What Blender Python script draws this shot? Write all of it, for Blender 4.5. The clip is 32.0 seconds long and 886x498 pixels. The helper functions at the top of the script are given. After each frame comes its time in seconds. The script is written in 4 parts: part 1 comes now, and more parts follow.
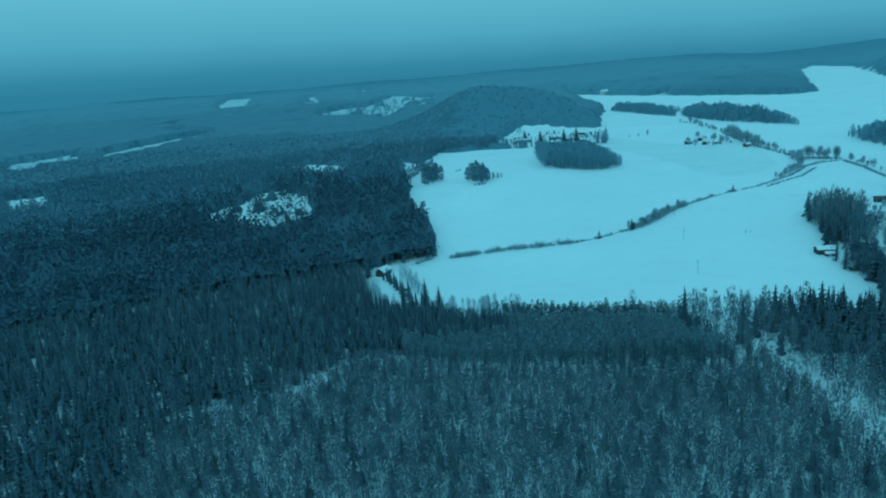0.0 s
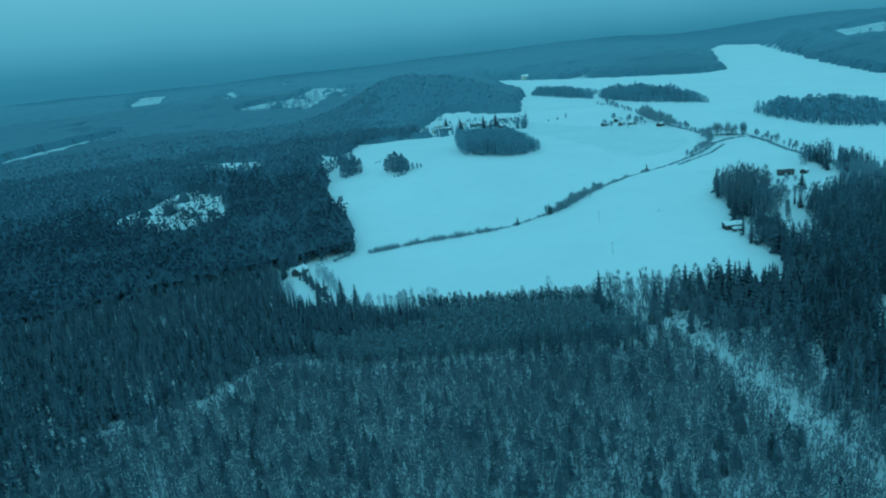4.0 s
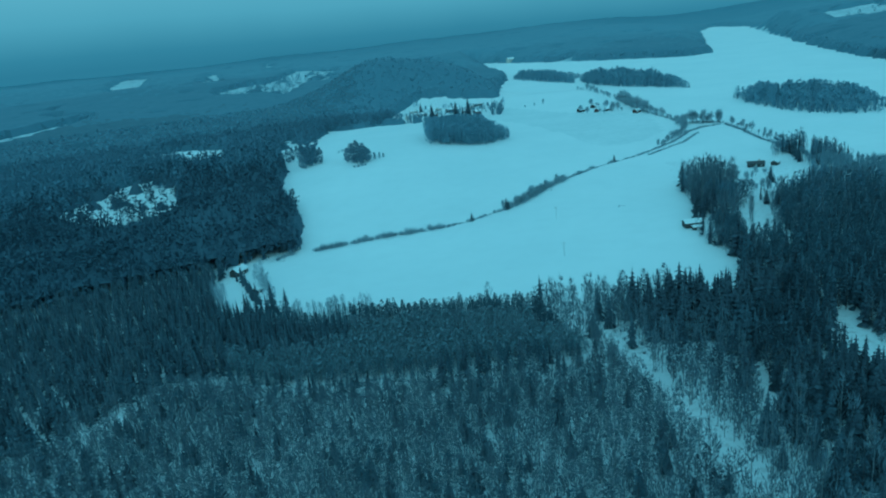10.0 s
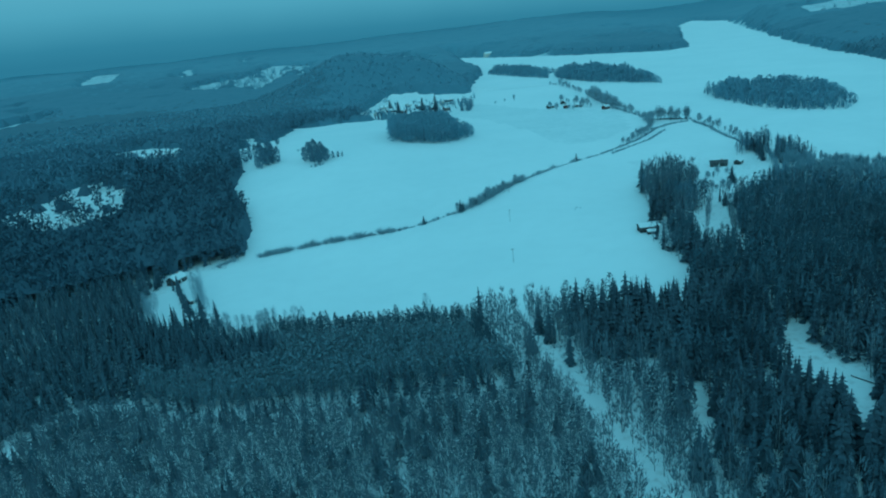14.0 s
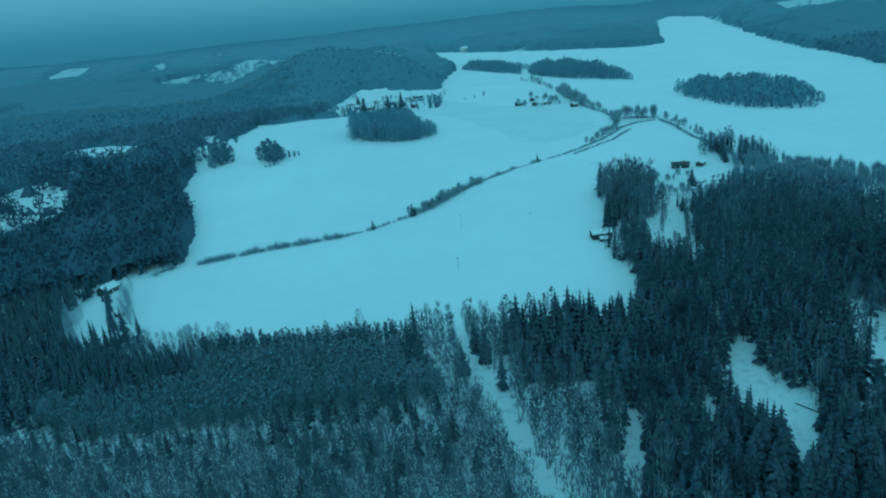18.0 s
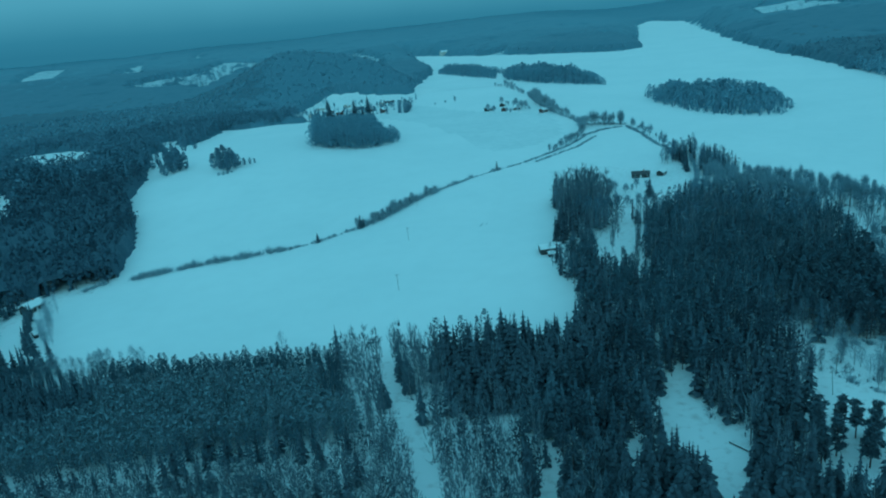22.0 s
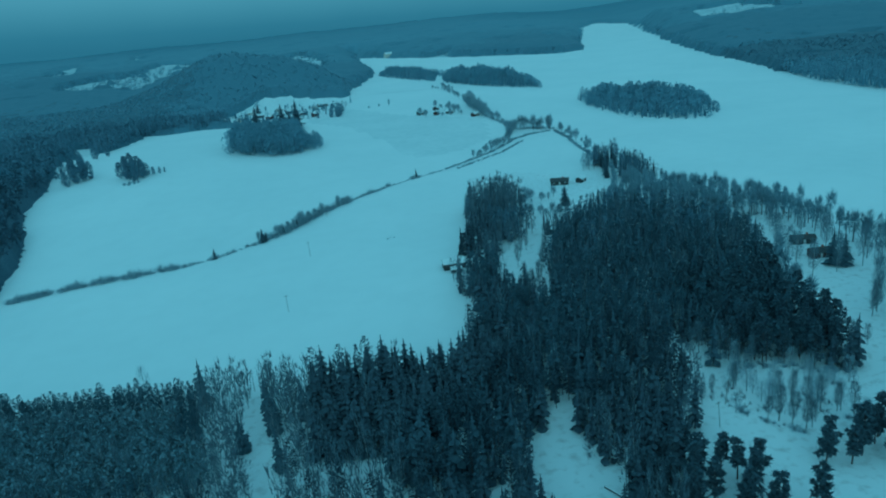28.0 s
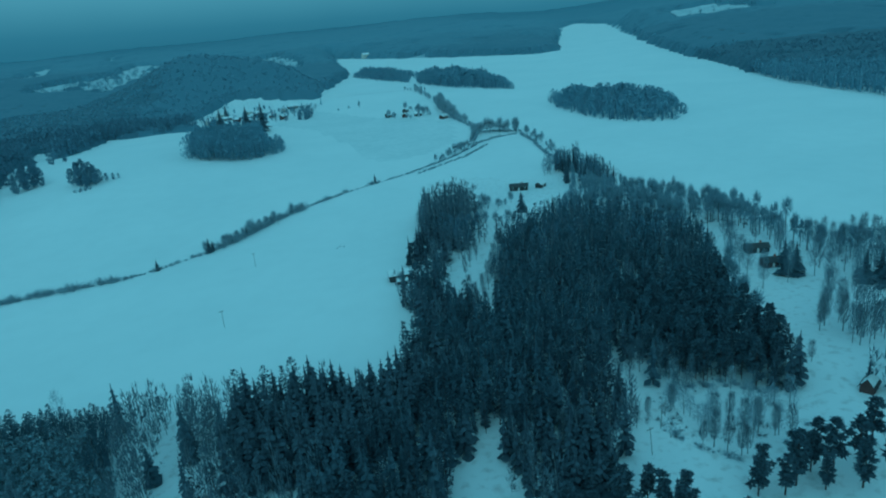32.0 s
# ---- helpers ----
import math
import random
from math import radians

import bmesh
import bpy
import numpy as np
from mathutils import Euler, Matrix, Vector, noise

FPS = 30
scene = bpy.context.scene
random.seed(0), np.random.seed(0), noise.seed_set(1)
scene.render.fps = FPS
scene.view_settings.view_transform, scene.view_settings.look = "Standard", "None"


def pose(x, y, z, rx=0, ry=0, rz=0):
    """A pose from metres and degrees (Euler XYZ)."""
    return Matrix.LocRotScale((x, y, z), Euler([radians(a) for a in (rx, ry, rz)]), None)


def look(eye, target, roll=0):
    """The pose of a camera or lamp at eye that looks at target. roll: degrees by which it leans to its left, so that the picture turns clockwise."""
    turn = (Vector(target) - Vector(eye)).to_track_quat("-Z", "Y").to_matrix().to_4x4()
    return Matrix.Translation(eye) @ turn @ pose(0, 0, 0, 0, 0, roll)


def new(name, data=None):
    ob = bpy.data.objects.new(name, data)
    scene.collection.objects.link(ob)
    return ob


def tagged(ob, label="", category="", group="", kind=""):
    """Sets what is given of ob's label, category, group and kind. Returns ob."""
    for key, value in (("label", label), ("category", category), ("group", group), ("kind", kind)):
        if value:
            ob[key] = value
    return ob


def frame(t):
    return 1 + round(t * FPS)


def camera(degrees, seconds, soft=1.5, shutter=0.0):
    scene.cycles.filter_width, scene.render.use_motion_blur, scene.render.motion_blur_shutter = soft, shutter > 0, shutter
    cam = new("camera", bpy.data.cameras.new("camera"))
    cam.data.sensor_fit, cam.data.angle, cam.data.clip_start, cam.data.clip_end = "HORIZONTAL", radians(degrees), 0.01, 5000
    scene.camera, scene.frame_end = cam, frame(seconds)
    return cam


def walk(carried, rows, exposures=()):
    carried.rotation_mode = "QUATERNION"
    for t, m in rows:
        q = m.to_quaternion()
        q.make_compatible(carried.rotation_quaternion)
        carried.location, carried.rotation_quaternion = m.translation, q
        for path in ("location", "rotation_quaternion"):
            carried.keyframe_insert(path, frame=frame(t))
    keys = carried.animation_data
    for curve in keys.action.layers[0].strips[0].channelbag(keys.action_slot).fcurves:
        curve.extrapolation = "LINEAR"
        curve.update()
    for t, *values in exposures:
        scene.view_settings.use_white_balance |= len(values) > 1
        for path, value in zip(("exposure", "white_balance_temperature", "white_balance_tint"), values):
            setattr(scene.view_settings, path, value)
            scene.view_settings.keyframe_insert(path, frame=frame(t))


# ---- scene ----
cam = camera(65.0, 32.0, soft=2.0)
PATH = [
    (0, (2.78, -1.325, 126.781), (2.765, 0.614, 126.288), -4.8),
    (0.5, (4.18, -1.341, 126.831), (4.184, 0.597, 126.34), -4.4),
    (1, (4.795, -1.327, 126.845), (4.822, 0.61, 126.35), -4.3),
    (1.5, (5.849, -0.37, 126.703), (5.905, 1.564, 126.198), -4.5),
    (2, (7.011, 1.102, 126.647), (7.108, 3.032, 126.13), -5.0),
    (2.5, (8.391, 2.778, 126.524), (8.527, 4.702, 125.994), -5.5),
    (3, (10.258, 4.647, 126.456), (10.419, 6.567, 125.919), -6.0),
    (3.5, (12.163, 5.854, 125.951), (12.333, 7.772, 125.412), -6.4),
    (5.5, (22.059, 13.297, 126.115), (22.222, 15.214, 125.57), -6.9),
    (6, (24.538, 15.227, 126.1), (24.698, 17.144, 125.551), -6.9),
    (6.5, (27.711, 17.36, 126.189), (27.869, 19.275, 125.635), -6.8),
    (7, (30.423, 19.221, 126.022), (30.583, 21.135, 125.464), -6.8),
    (7.5, (33.49, 21.275, 125.744), (33.651, 23.188, 125.183), -6.7),
    (8, (36.067, 23.697, 125.806), (36.23, 25.607, 125.236), -6.6),
    (8.5, (39.291, 25.666, 125.763), (39.457, 27.574, 125.187), -6.6),
    (9, (41.979, 27.536, 125.518), (42.151, 29.442, 124.937), -6.6),
    (9.5, (45.012, 29.822, 125.102), (45.191, 31.726, 124.517), -6.7),
    (10, (48.066, 32.048, 125.176), (48.248, 33.951, 124.587), -6.6),
    (10.5, (50.885, 34.509, 125.021), (51.073, 36.41, 124.427), -6.6),
    (11, (54.054, 36.853, 124.48), (54.245, 38.753, 123.885), -6.6),
    (11.5, (57.766, 39.353, 124.234), (57.959, 41.252, 123.637), -6.6),
    (12, (60.933, 41.664, 124.011), (61.136, 43.56, 123.41), -6.6),
    (12.5, (63.972, 43.849, 124.04), (64.181, 45.745, 123.437), -6.5),
    (13, (66.868, 45.483, 124.058), (67.082, 47.377, 123.452), -6.6),
    (13.5, (69.901, 47.351, 123.958), (70.121, 49.244, 123.35), -6.6),
    (14, (73.318, 49.123, 123.56), (73.541, 51.015, 122.951), -6.6),
    (14.5, (76.378, 50.808, 123.386), (76.604, 52.698, 122.774), -6.5),
    (16.5, (88.087, 59.868, 122.694), (88.333, 61.753, 122.072), -6.3),
    (17, (90.983, 62.323, 122.583), (91.234, 64.206, 121.958), -6.3),
    (17.5, (94.305, 64.521, 122.593), (94.563, 66.402, 121.965), -6.3),
    (18, (97.596, 66.177, 122.507), (97.865, 68.056, 121.878), -6.3),
    (18.5, (100.872, 68.232, 122.209), (101.144, 70.111, 121.58), -6.3),
    (19, (104.27, 70.351, 122.065), (104.538, 72.23, 121.437), -6.2),
    (19.5, (107.713, 72.088, 121.735), (107.988, 73.967, 121.108), -6.2),
    (20, (111.009, 73.746, 121.511), (111.292, 75.624, 120.883), -6.2),
    (20.5, (114.41, 75.774, 121.219), (114.7, 77.651, 120.591), -6.1),
    (21, (117.574, 77.941, 120.778), (117.869, 79.818, 120.152), -6.0),
    (21.5, (121.062, 79.624, 120.84), (121.365, 81.499, 120.214), -6.0),
    (22, (124.225, 81.233, 120.46), (124.534, 83.108, 119.835), -6.0),
    (22.5, (127.448, 82.531, 120.417), (127.764, 84.404, 119.792), -6.0),
    (23, (130.076, 84.104, 120.205), (130.402, 85.975, 119.579), -6.0),
    (23.5, (132.964, 85.513, 119.86), (133.301, 87.383, 119.235), -5.9),
    (24, (135.51, 87.432, 119.427), (135.859, 89.299, 118.8), -5.9),
    (24.5, (138.324, 88.98, 119.292), (138.685, 90.844, 118.664), -5.9),
    (25, (141.048, 89.884, 119.244), (141.42, 91.745, 118.615), -5.9),
    (25.5, (143.749, 90.801, 119.0), (144.133, 92.66, 118.37), -5.9),
    (27.5, (154.814, 96.376, 117.744), (155.236, 98.226, 117.111), -5.8),
    (28, (157.236, 96.976, 117.696), (157.667, 98.824, 117.063), -5.8),
    (28.5, (160.283, 97.912, 117.489), (160.718, 99.758, 116.855), -6.0),
    (29, (162.736, 98.851, 117.606), (163.178, 100.695, 116.972), -5.9),
    (29.5, (165.536, 99.707, 117.38), (165.983, 101.551, 116.748), -5.9),
    (30, (167.899, 100.872, 117.312), (168.35, 102.715, 116.68), -5.9),
    (30.5, (170.39, 101.352, 117.27), (170.847, 103.194, 116.637), -5.8),
    (31, (172.933, 102.085, 117.262), (173.394, 103.925, 116.628), -5.8),
    (31.5, (175.748, 102.838, 117.137), (176.212, 104.677, 116.502), -5.8),
    (32, (178.537, 104.31, 117.094), (179.01, 106.146, 116.457), -5.8),
]
EXPOSURES = [(0.0, -0.30, 3500, -50), (13.0, -0.38, 3500, -50), (20.0, -0.43, 3500, -50), (26.0, -0.60, 3500, -50), (32.0, -0.70, 3500, -50)]
walk(cam, [(t, look(eye, target, roll)) for t, eye, target, roll in PATH], EXPOSURES)

# ---- world, sun ----
world = bpy.data.worlds.new("overcast_sky")
scene.world = world
world.use_nodes = True
wn = world.node_tree.nodes
wl = world.node_tree.links
sky = wn.new("ShaderNodeTexSky")
sky.sky_type = "NISHITA"
sky.sun_disc = False
sky.sun_elevation = radians(22)
sky.sun_rotation = radians(200)
sky.dust_density = 3.0
# a closed cloud cover: most of the blue is veiled by an even grey, a little darker towards the zenith
cloud_noise = wn.new("ShaderNodeTexNoise")
cloud_noise.inputs["Scale"].default_value = 2.2
cloud_noise.inputs["Detail"].default_value = 4
cloud_ramp = wn.new("ShaderNodeValToRGB")
cloud_ramp.color_ramp.elements[0].position = 0.3
cloud_ramp.color_ramp.elements[0].color = (4.6, 5.0, 5.4, 1)
cloud_ramp.color_ramp.elements[1].position = 0.75
cloud_ramp.color_ramp.elements[1].color = (5.6, 5.9, 6.1, 1)
veil = wn.new("ShaderNodeMix")
veil.data_type = "RGBA"
veil.inputs[0].default_value = 0.82
wl.new(cloud_noise.outputs["Fac"], cloud_ramp.inputs["Fac"])
wl.new(sky.outputs["Color"], veil.inputs[6])
wl.new(cloud_ramp.outputs["Color"], veil.inputs[7])
wl.new(veil.outputs[2], wn["Background"].inputs["Color"])
wn["Background"].inputs["Strength"].default_value = 0.12

sun = new("sun", bpy.data.lights.new("sun", "SUN"))
sun.data.energy = 0.55
sun.data.angle = radians(50)
sun.data.color = (1.0, 0.97, 0.93)
sun.matrix_world = pose(0, 0, 900, 68, 0, -20)


# ---- materials ----
def material(name, rough=0.8):
    m = bpy.data.materials.new(name)
    m.use_nodes = True
    n = m.node_tree.nodes
    b = n["Principled BSDF"]
    b.inputs["Roughness"].default_value = rough
    return m, n, m.node_tree.links, b


def noise_node(n, l, scale, detail=3.0, coord="Object"):
    c = n.new("ShaderNodeTexCoord")
    t = n.new("ShaderNodeTexNoise")
    t.inputs["Scale"].default_value = scale
    t.inputs["Detail"].default_value = detail
    l.new(c.outputs[coord], t.inputs["Vector"])
    return t


def ramp_node(n, l, source, stops):
    r = n.new("ShaderNodeValToRGB")
    e = r.color_ramp.elements
    while len(e) < len(stops):
        e.new(0.5)
    for i, (p, c) in enumerate(stops):
        e[i].position = p
        e[i].color = (*c, 1)
    l.new(source, r.inputs["Fac"])
    return r


def mixed(n, l, fac, a, b):
    x = n.new("ShaderNodeMix")
    x.data_type = "RGBA"
    for value, k in ((fac, 0), (a, 6), (b, 7)):
        if isinstance(value, (int, float)):
            x.inputs[k].default_value = value
        elif isinstance(value, tuple):
            x.inputs[k].default_value = (*value, 1)
        else:
            l.new(value, x.inputs[k])
    return x.outputs[2]


def maths(n, l, op, a, b=0.0, clamp=False):
    x = n.new("ShaderNodeMath")
    x.operation = op
    x.use_clamp = clamp
    for k, value in enumerate((a, b)):
        if isinstance(value, (int, float)):
            x.inputs[k].default_value = value
        else:
            l.new(value, x.inputs[k])
    return x.outputs[0]


def plain(name, colour, rough=0.8, spread=0.25, scale=1.5):
    """A surface of one colour with stains at two scales."""
    m, n, l, b = material(name, rough)
    big = noise_node(n, l, scale, 4)
    fine = noise_node(n, l, scale * 9, 2)
    dark = tuple(c * (1 - spread) for c in colour)
    light = tuple(min(1, c * (1 + spread)) for c in colour)
    first = ramp_node(n, l, big.outputs["Fac"], [(0.3, dark), (0.7, light)])
    second = ramp_node(n, l, fine.outputs["Fac"], [(0.35, dark), (0.65, light)])
    l.new(mixed(n, l, 0.4, first.outputs["Color"], second.outputs["Color"]), b.inputs["Base Color"])
    return m


def snow_material():
    m, n, l, b = material("snow", 0.65)
    wide = noise_node(n, l, 0.012, 5)
    drift = noise_node(n, l, 0.09, 5)
    grain = noise_node(n, l, 1.4, 3)
    base = ramp_node(n, l, wide.outputs["Fac"], [(0.3, (0.765, 0.79, 0.81)), (0.7, (0.87, 0.88, 0.89))])
    streak = ramp_node(n, l, drift.outputs["Fac"], [(0.3, (0.83, 0.84, 0.85)), (0.6, (0.87, 0.88, 0.89))])
    l.new(mixed(n, l, 0.5, base.outputs["Color"], streak.outputs["Color"]), b.inputs["Base Color"])
    bump = n.new("ShaderNodeBump")
    bump.inputs["Strength"].default_value = 0.02
    bump.inputs["Distance"].default_value = 0.3
    l.new(maths(n, l, "ADD", drift.outputs["Fac"], maths(n, l, "MULTIPLY", grain.outputs["Fac"], 0.3)), bump.inputs["Height"])
    l.new(bump.outputs["Normal"], b.inputs["Normal"])
    return m


def stubble_material():
    """Thinner, wind-blown snow over ploughed soil, a shade duller and mottled."""
    m, n, l, b = material("thin_snow", 0.7)
    wide = noise_node(n, l, 0.02, 5)
    fine = noise_node(n, l, 0.14, 4)
    first = ramp_node(n, l, wide.outputs["Fac"], [(0.3, (0.70, 0.73, 0.75)), (0.7, (0.83, 0.845, 0.86))])
    second = ramp_node(n, l, fine.outputs["Fac"], [(0.3, (0.68, 0.71, 0.73)), (0.65, (0.83, 0.845, 0.86))])
    l.new(mixed(n, l, 0.5, first.outputs["Color"], second.outputs["Color"]), b.inputs["Base Color"])
    return m


def hazed_snow_material():
    """Far open land: snow dulled in colour to stand in for haze, mottled like low brush."""
    m, n, l, b = material("hazed_snow", 0.75)
    wide = noise_node(n, l, 0.02, 4)
    fine = noise_node(n, l, 0.09, 4)
    first = ramp_node(n, l, wide.outputs["Fac"], [(0.35, (0.42, 0.47, 0.52)), (0.65, (0.66, 0.70, 0.74))])
    second = ramp_node(n, l, fine.outputs["Fac"], [(0.4, (0.36, 0.41, 0.46)), (0.6, (0.68, 0.71, 0.74))])
    l.new(mixed(n, l, 0.5, first.outputs["Color"], second.outputs["Color"]), b.inputs["Base Color"])
    return m


def floor_material():
    """Snowed-over ground: bare snow in the open, heath and brush poking through in patches."""
    m, n, l, b = material("snowy_ground", 0.75)
    wide = noise_node(n, l, 0.02, 5)
    brush = noise_node(n, l, 0.35, 5)
    snow = ramp_node(n, l, wide.outputs["Fac"], [(0.3, (0.77, 0.79, 0.81)), (0.7, (0.86, 0.87, 0.88))])
    tuft = ramp_node(n, l, brush.outputs["Fac"], [(0.53, (0, 0, 0)), (0.8, (0.4, 0.4, 0.4))])
    l.new(mixed(n, l, tuft.outputs["Color"], snow.outputs["Color"], (0.16, 0.14, 0.12)), b.inputs["Base Color"])
    bump = n.new("ShaderNodeBump")
    bump.inputs["Strength"].default_value = 0.4
    bump.inputs["Distance"].default_value = 0.5
    l.new(brush.outputs["Fac"], bump.inputs["Height"])
    l.new(bump.outputs["Normal"], b.inputs["Normal"])
    return m


def needle_material(name, dark, light, frost, lo=0.15, hi=0.75):
    """Needles with snow and hoar frost lying on what faces up. frost: the most of it."""
    m, n, l, b = material(name, 0.85)
    g = n.new("ShaderNodeNewGeometry")
    tone = ramp_node(n, l, g.outputs["Random Per Island"], [(0.0, dark), (1.0, light)])
    sep = n.new("ShaderNodeSeparateXYZ")
    l.new(g.outputs["Normal"], sep.inputs[0])
    up = n.new("ShaderNodeMapRange")
    up.inputs["From Min"].default_value = lo
    up.inputs["From Max"].default_value = hi
    up.inputs["To Max"].default_value = frost
    l.new(maths(n, l, "ABSOLUTE", sep.outputs["Z"]), up.inputs["Value"])
    patch = noise_node(n, l, 0.9, 3)
    cover = ramp_node(n, l, patch.outputs["Fac"], [(0.35, (0.15, 0.15, 0.15)), (0.65, (1, 1, 1))])
    fac = maths(n, l, "MULTIPLY", up.outputs[0], cover.outputs["Color"], True)
    l.new(mixed(n, l, fac, tone.outputs["Color"], (0.62, 0.72, 0.82)), b.inputs["Base Color"])
    return m


SNOW = snow_material()
GROUND = floor_material()
STUBBLE = stubble_material()
HAZED_SNOW = hazed_snow_material()
SPRUCE = needle_material("spruce_needles", (0.026, 0.033, 0.050), (0.046, 0.055, 0.080), 0.10)
PINE = needle_material("pine_needles", (0.056, 0.069, 0.093), (0.092, 0.112, 0.148), 0.10)
FROSTED = needle_material("frosted_pine_needles", (0.125, 0.150, 0.185), (0.185, 0.212, 0.250), 0.42, 0.0, 0.6)
# frosty needles, lightened further for the first thin haze
MIDWOOD = needle_material("frosty_hazed_wood", (0.062, 0.080, 0.115), (0.082, 0.102, 0.145), 0.07)
FRINGE = needle_material("snow_flecked_spruce_needles", (0.044, 0.057, 0.082), (0.064, 0.080, 0.110), 0.10)
# base colour raised to imitate fog over the eastern wood
DUSKWOOD = needle_material("fog_lifted_pine_needles", (0.086, 0.110, 0.146), (0.106, 0.132, 0.172), 0.05)
SHADEWOOD = needle_material("shaded_conifer_needles", (0.046, 0.058, 0.082), (0.064, 0.079, 0.108), 0.06)
# tones that pale step by step with distance: haze put into the needle colour
MISTWOOD = needle_material("lightly_hazed_wood", (0.155, 0.195, 0.262), (0.19, 0.23, 0.3), 0.08)
HAZEWOOD = needle_material("hazed_wood", (0.245, 0.305, 0.39), (0.29, 0.352, 0.44), 0.08)
CANOPY = needle_material("hazed_canopy", (0.1, 0.132, 0.18), (0.116, 0.15, 0.2), 0.05)
LUMPWOOD = needle_material("evenly_hazed_wood", (0.140, 0.184, 0.246), (0.160, 0.206, 0.270), 0.05)
FARWOOD = needle_material("far_hazed_wood", (0.176, 0.230, 0.298), (0.193, 0.248, 0.317), 0.03)
LASTWOOD = needle_material("palest_hazed_wood", (0.202, 0.26, 0.332), (0.216, 0.275, 0.348), 0.02)
TWIG = plain("bare_twigs", (0.165, 0.19, 0.232), 0.9, 0.25, 0.8)
# frosted twigs, made paler still to allow for haze over hedge and lane
RIME_HAZE_TWIG = plain("rimed_hazed_twigs", (0.36, 0.40, 0.46), 0.9, 0.25, 0.8)
HOARTWIG = plain("frosted_shore_twigs", (0.3, 0.345, 0.41), 0.9, 0.25, 0.8)
SHORETWIG = plain("pale_bare_twigs", (0.19, 0.22, 0.27), 0.9, 0.25, 0.8)
BIRCHBARK = plain("birch_bark", (0.28, 0.29, 0.31), 0.8, 0.4, 1.2)
BARK = plain("grey_bark", (0.075, 0.078, 0.085), 0.9, 0.3, 1.2)
PINEBARK = plain("pine_bark", (0.075, 0.06, 0.055), 0.9, 0.3, 1.2)

# ---- lie of the land ----
LAKE = [(330, 1420), (400, 1330), (466, 1290), (462, 1198), (450, 1097), (433, 985), (421, 890), (417, 830), (416, 775), (442, 742), (426, 650), (412, 588),
        (402, 505), (404, 470), (417, 438), (425, 414), (425, 390), (427, 368), (431, 347), (441, 330), (463, 312), (560, 262), (700, 150), (850, -50), (1010, -20), (900, 350), (800, 560), (777, 648), (788, 704), (805, 804), (855, 930), (916, 1060),
        (1010, 1324), (1170, 1690), (1466, 2303), (1903, 3219), (2001, 3776), (1654, 3259), (1155, 2194), (1050, 1990), (985, 1830), (903, 1786),
        (770, 2052), (667, 2310), (519, 2800), (447, 2095), (430, 1812), (340, 1500)]
FIELD = [(231, 352), (209, 314), (166, 330), (118, 339), (52, 355), (9, 366), (-14, 395), (-40, 400), (-52, 468), (-22, 493), (-7, 503),
         (-10, 587), (-33, 675), (-34, 754), (-57, 900), (-20, 1000), (-5, 1120), (64, 1120), (131, 1095), (261, 1073), (290, 1200),
         (320, 1290), (450, 1290), (446, 1097), (429, 985), (417, 890), (413, 830), (412, 778), (440, 735), (428, 645), (412, 585), (370, 556), (330, 590), (300, 585), (272, 510), (250, 440),
         (236, 420), (229, 398)]


def inside(px, py, poly):
    """Which of the points lie in the polygon."""
    res = np.zeros(px.shape, bool)
    for (x0, y0), (x1, y1) in zip(poly, poly[1:] + poly[:1]):
        if y0 != y1:
            res ^= ((y0 > py) != (y1 > py)) & (px < (x1 - x0) * (py - y0) / (y1 - y0) + x0)
    return res


def edge_distance(px, py, poly):
    best = np.full(px.shape, 1e9)
    for (x0, y0), (x1, y1) in zip(poly, poly[1:] + poly[:1]):
        dx, dy = x1 - x0, y1 - y0
        s = np.clip(((px - x0) * dx + (py - y0) * dy) / (dx * dx + dy * dy), 0, 1)
        best = np.minimum(best, np.hypot(px - x0 - s * dx, py - y0 - s * dy))
    return best


def rolling(px, py, scale, seed):
    """Smooth value noise, -1 to 1."""
    u, v = px / scale + seed * 17.3, py / scale - seed * 9.1
    i, j = np.floor(u), np.floor(v)
    f, g = u - i, v - j
    f, g = f * f * (3 - 2 * f), g * g * (3 - 2 * g)

    def corner(a, b):
        h = np.sin(a * 127.1 + b * 311.7 + seed * 74.7) * 43758.5453
        return (h - np.floor(h)) * 2 - 1
    return (corner(i, j) * (1 - f) + corner(i + 1, j) * f) * (1 - g) + (corner(i, j + 1) * (1 - f) + corner(i + 1, j + 1) * f) * g


HILLS = [(-40, 470, -11, 150), (70, 800, 14, 170), (140, 310, -5, 110), (70, 1550, 46, 115), (130, 1480, 40, 115), (230, 1420, 36, 100), (-185, 900, 14, 120)]
FAR_HILLS = [(520, 2900, 22, 420), (1500, 1500, 30, 330), (1750, 2300, 35, 450), (-700, 2300, 20, 500), (-1500, 3300, 30, 700), (1300, 3300, 30, 330)]


def land(px, py):
    px, py = np.asarray(px, float), np.asarray(py, float)
    z = np.zeros(px.shape)
    for cx, cy, h, r in HILLS + FAR_HILLS:
        z += h * np.exp(-((px - cx) ** 2 + (py - cy) ** 2) / (r * r))
    away = np.clip((np.hypot(px - 150, py - 300) - 900) / 1500, 0, 1)
    z += away * (18 + 16 * rolling(px, py, 620, 3) + 8 * rolling(px, py, 260, 5))
    open_land = inside(px, py, FIELD)
    z += np.where(open_land, 0.15, 0.9) * rolling(px, py, 45, 1)
    d = edge_distance(px, py, LAKE)
    z += 72 * np.clip((np.hypot(px - 100, py - 50) - 2200) / 2500, 0, 1.05) ** 1.4 * np.clip((d - 60) / 700, 0, 1)
    wet = inside(px, py, LAKE)
    blend = np.clip(d / 60, 0, 1)
    shore = 0.5 + (z - 0.5) * blend
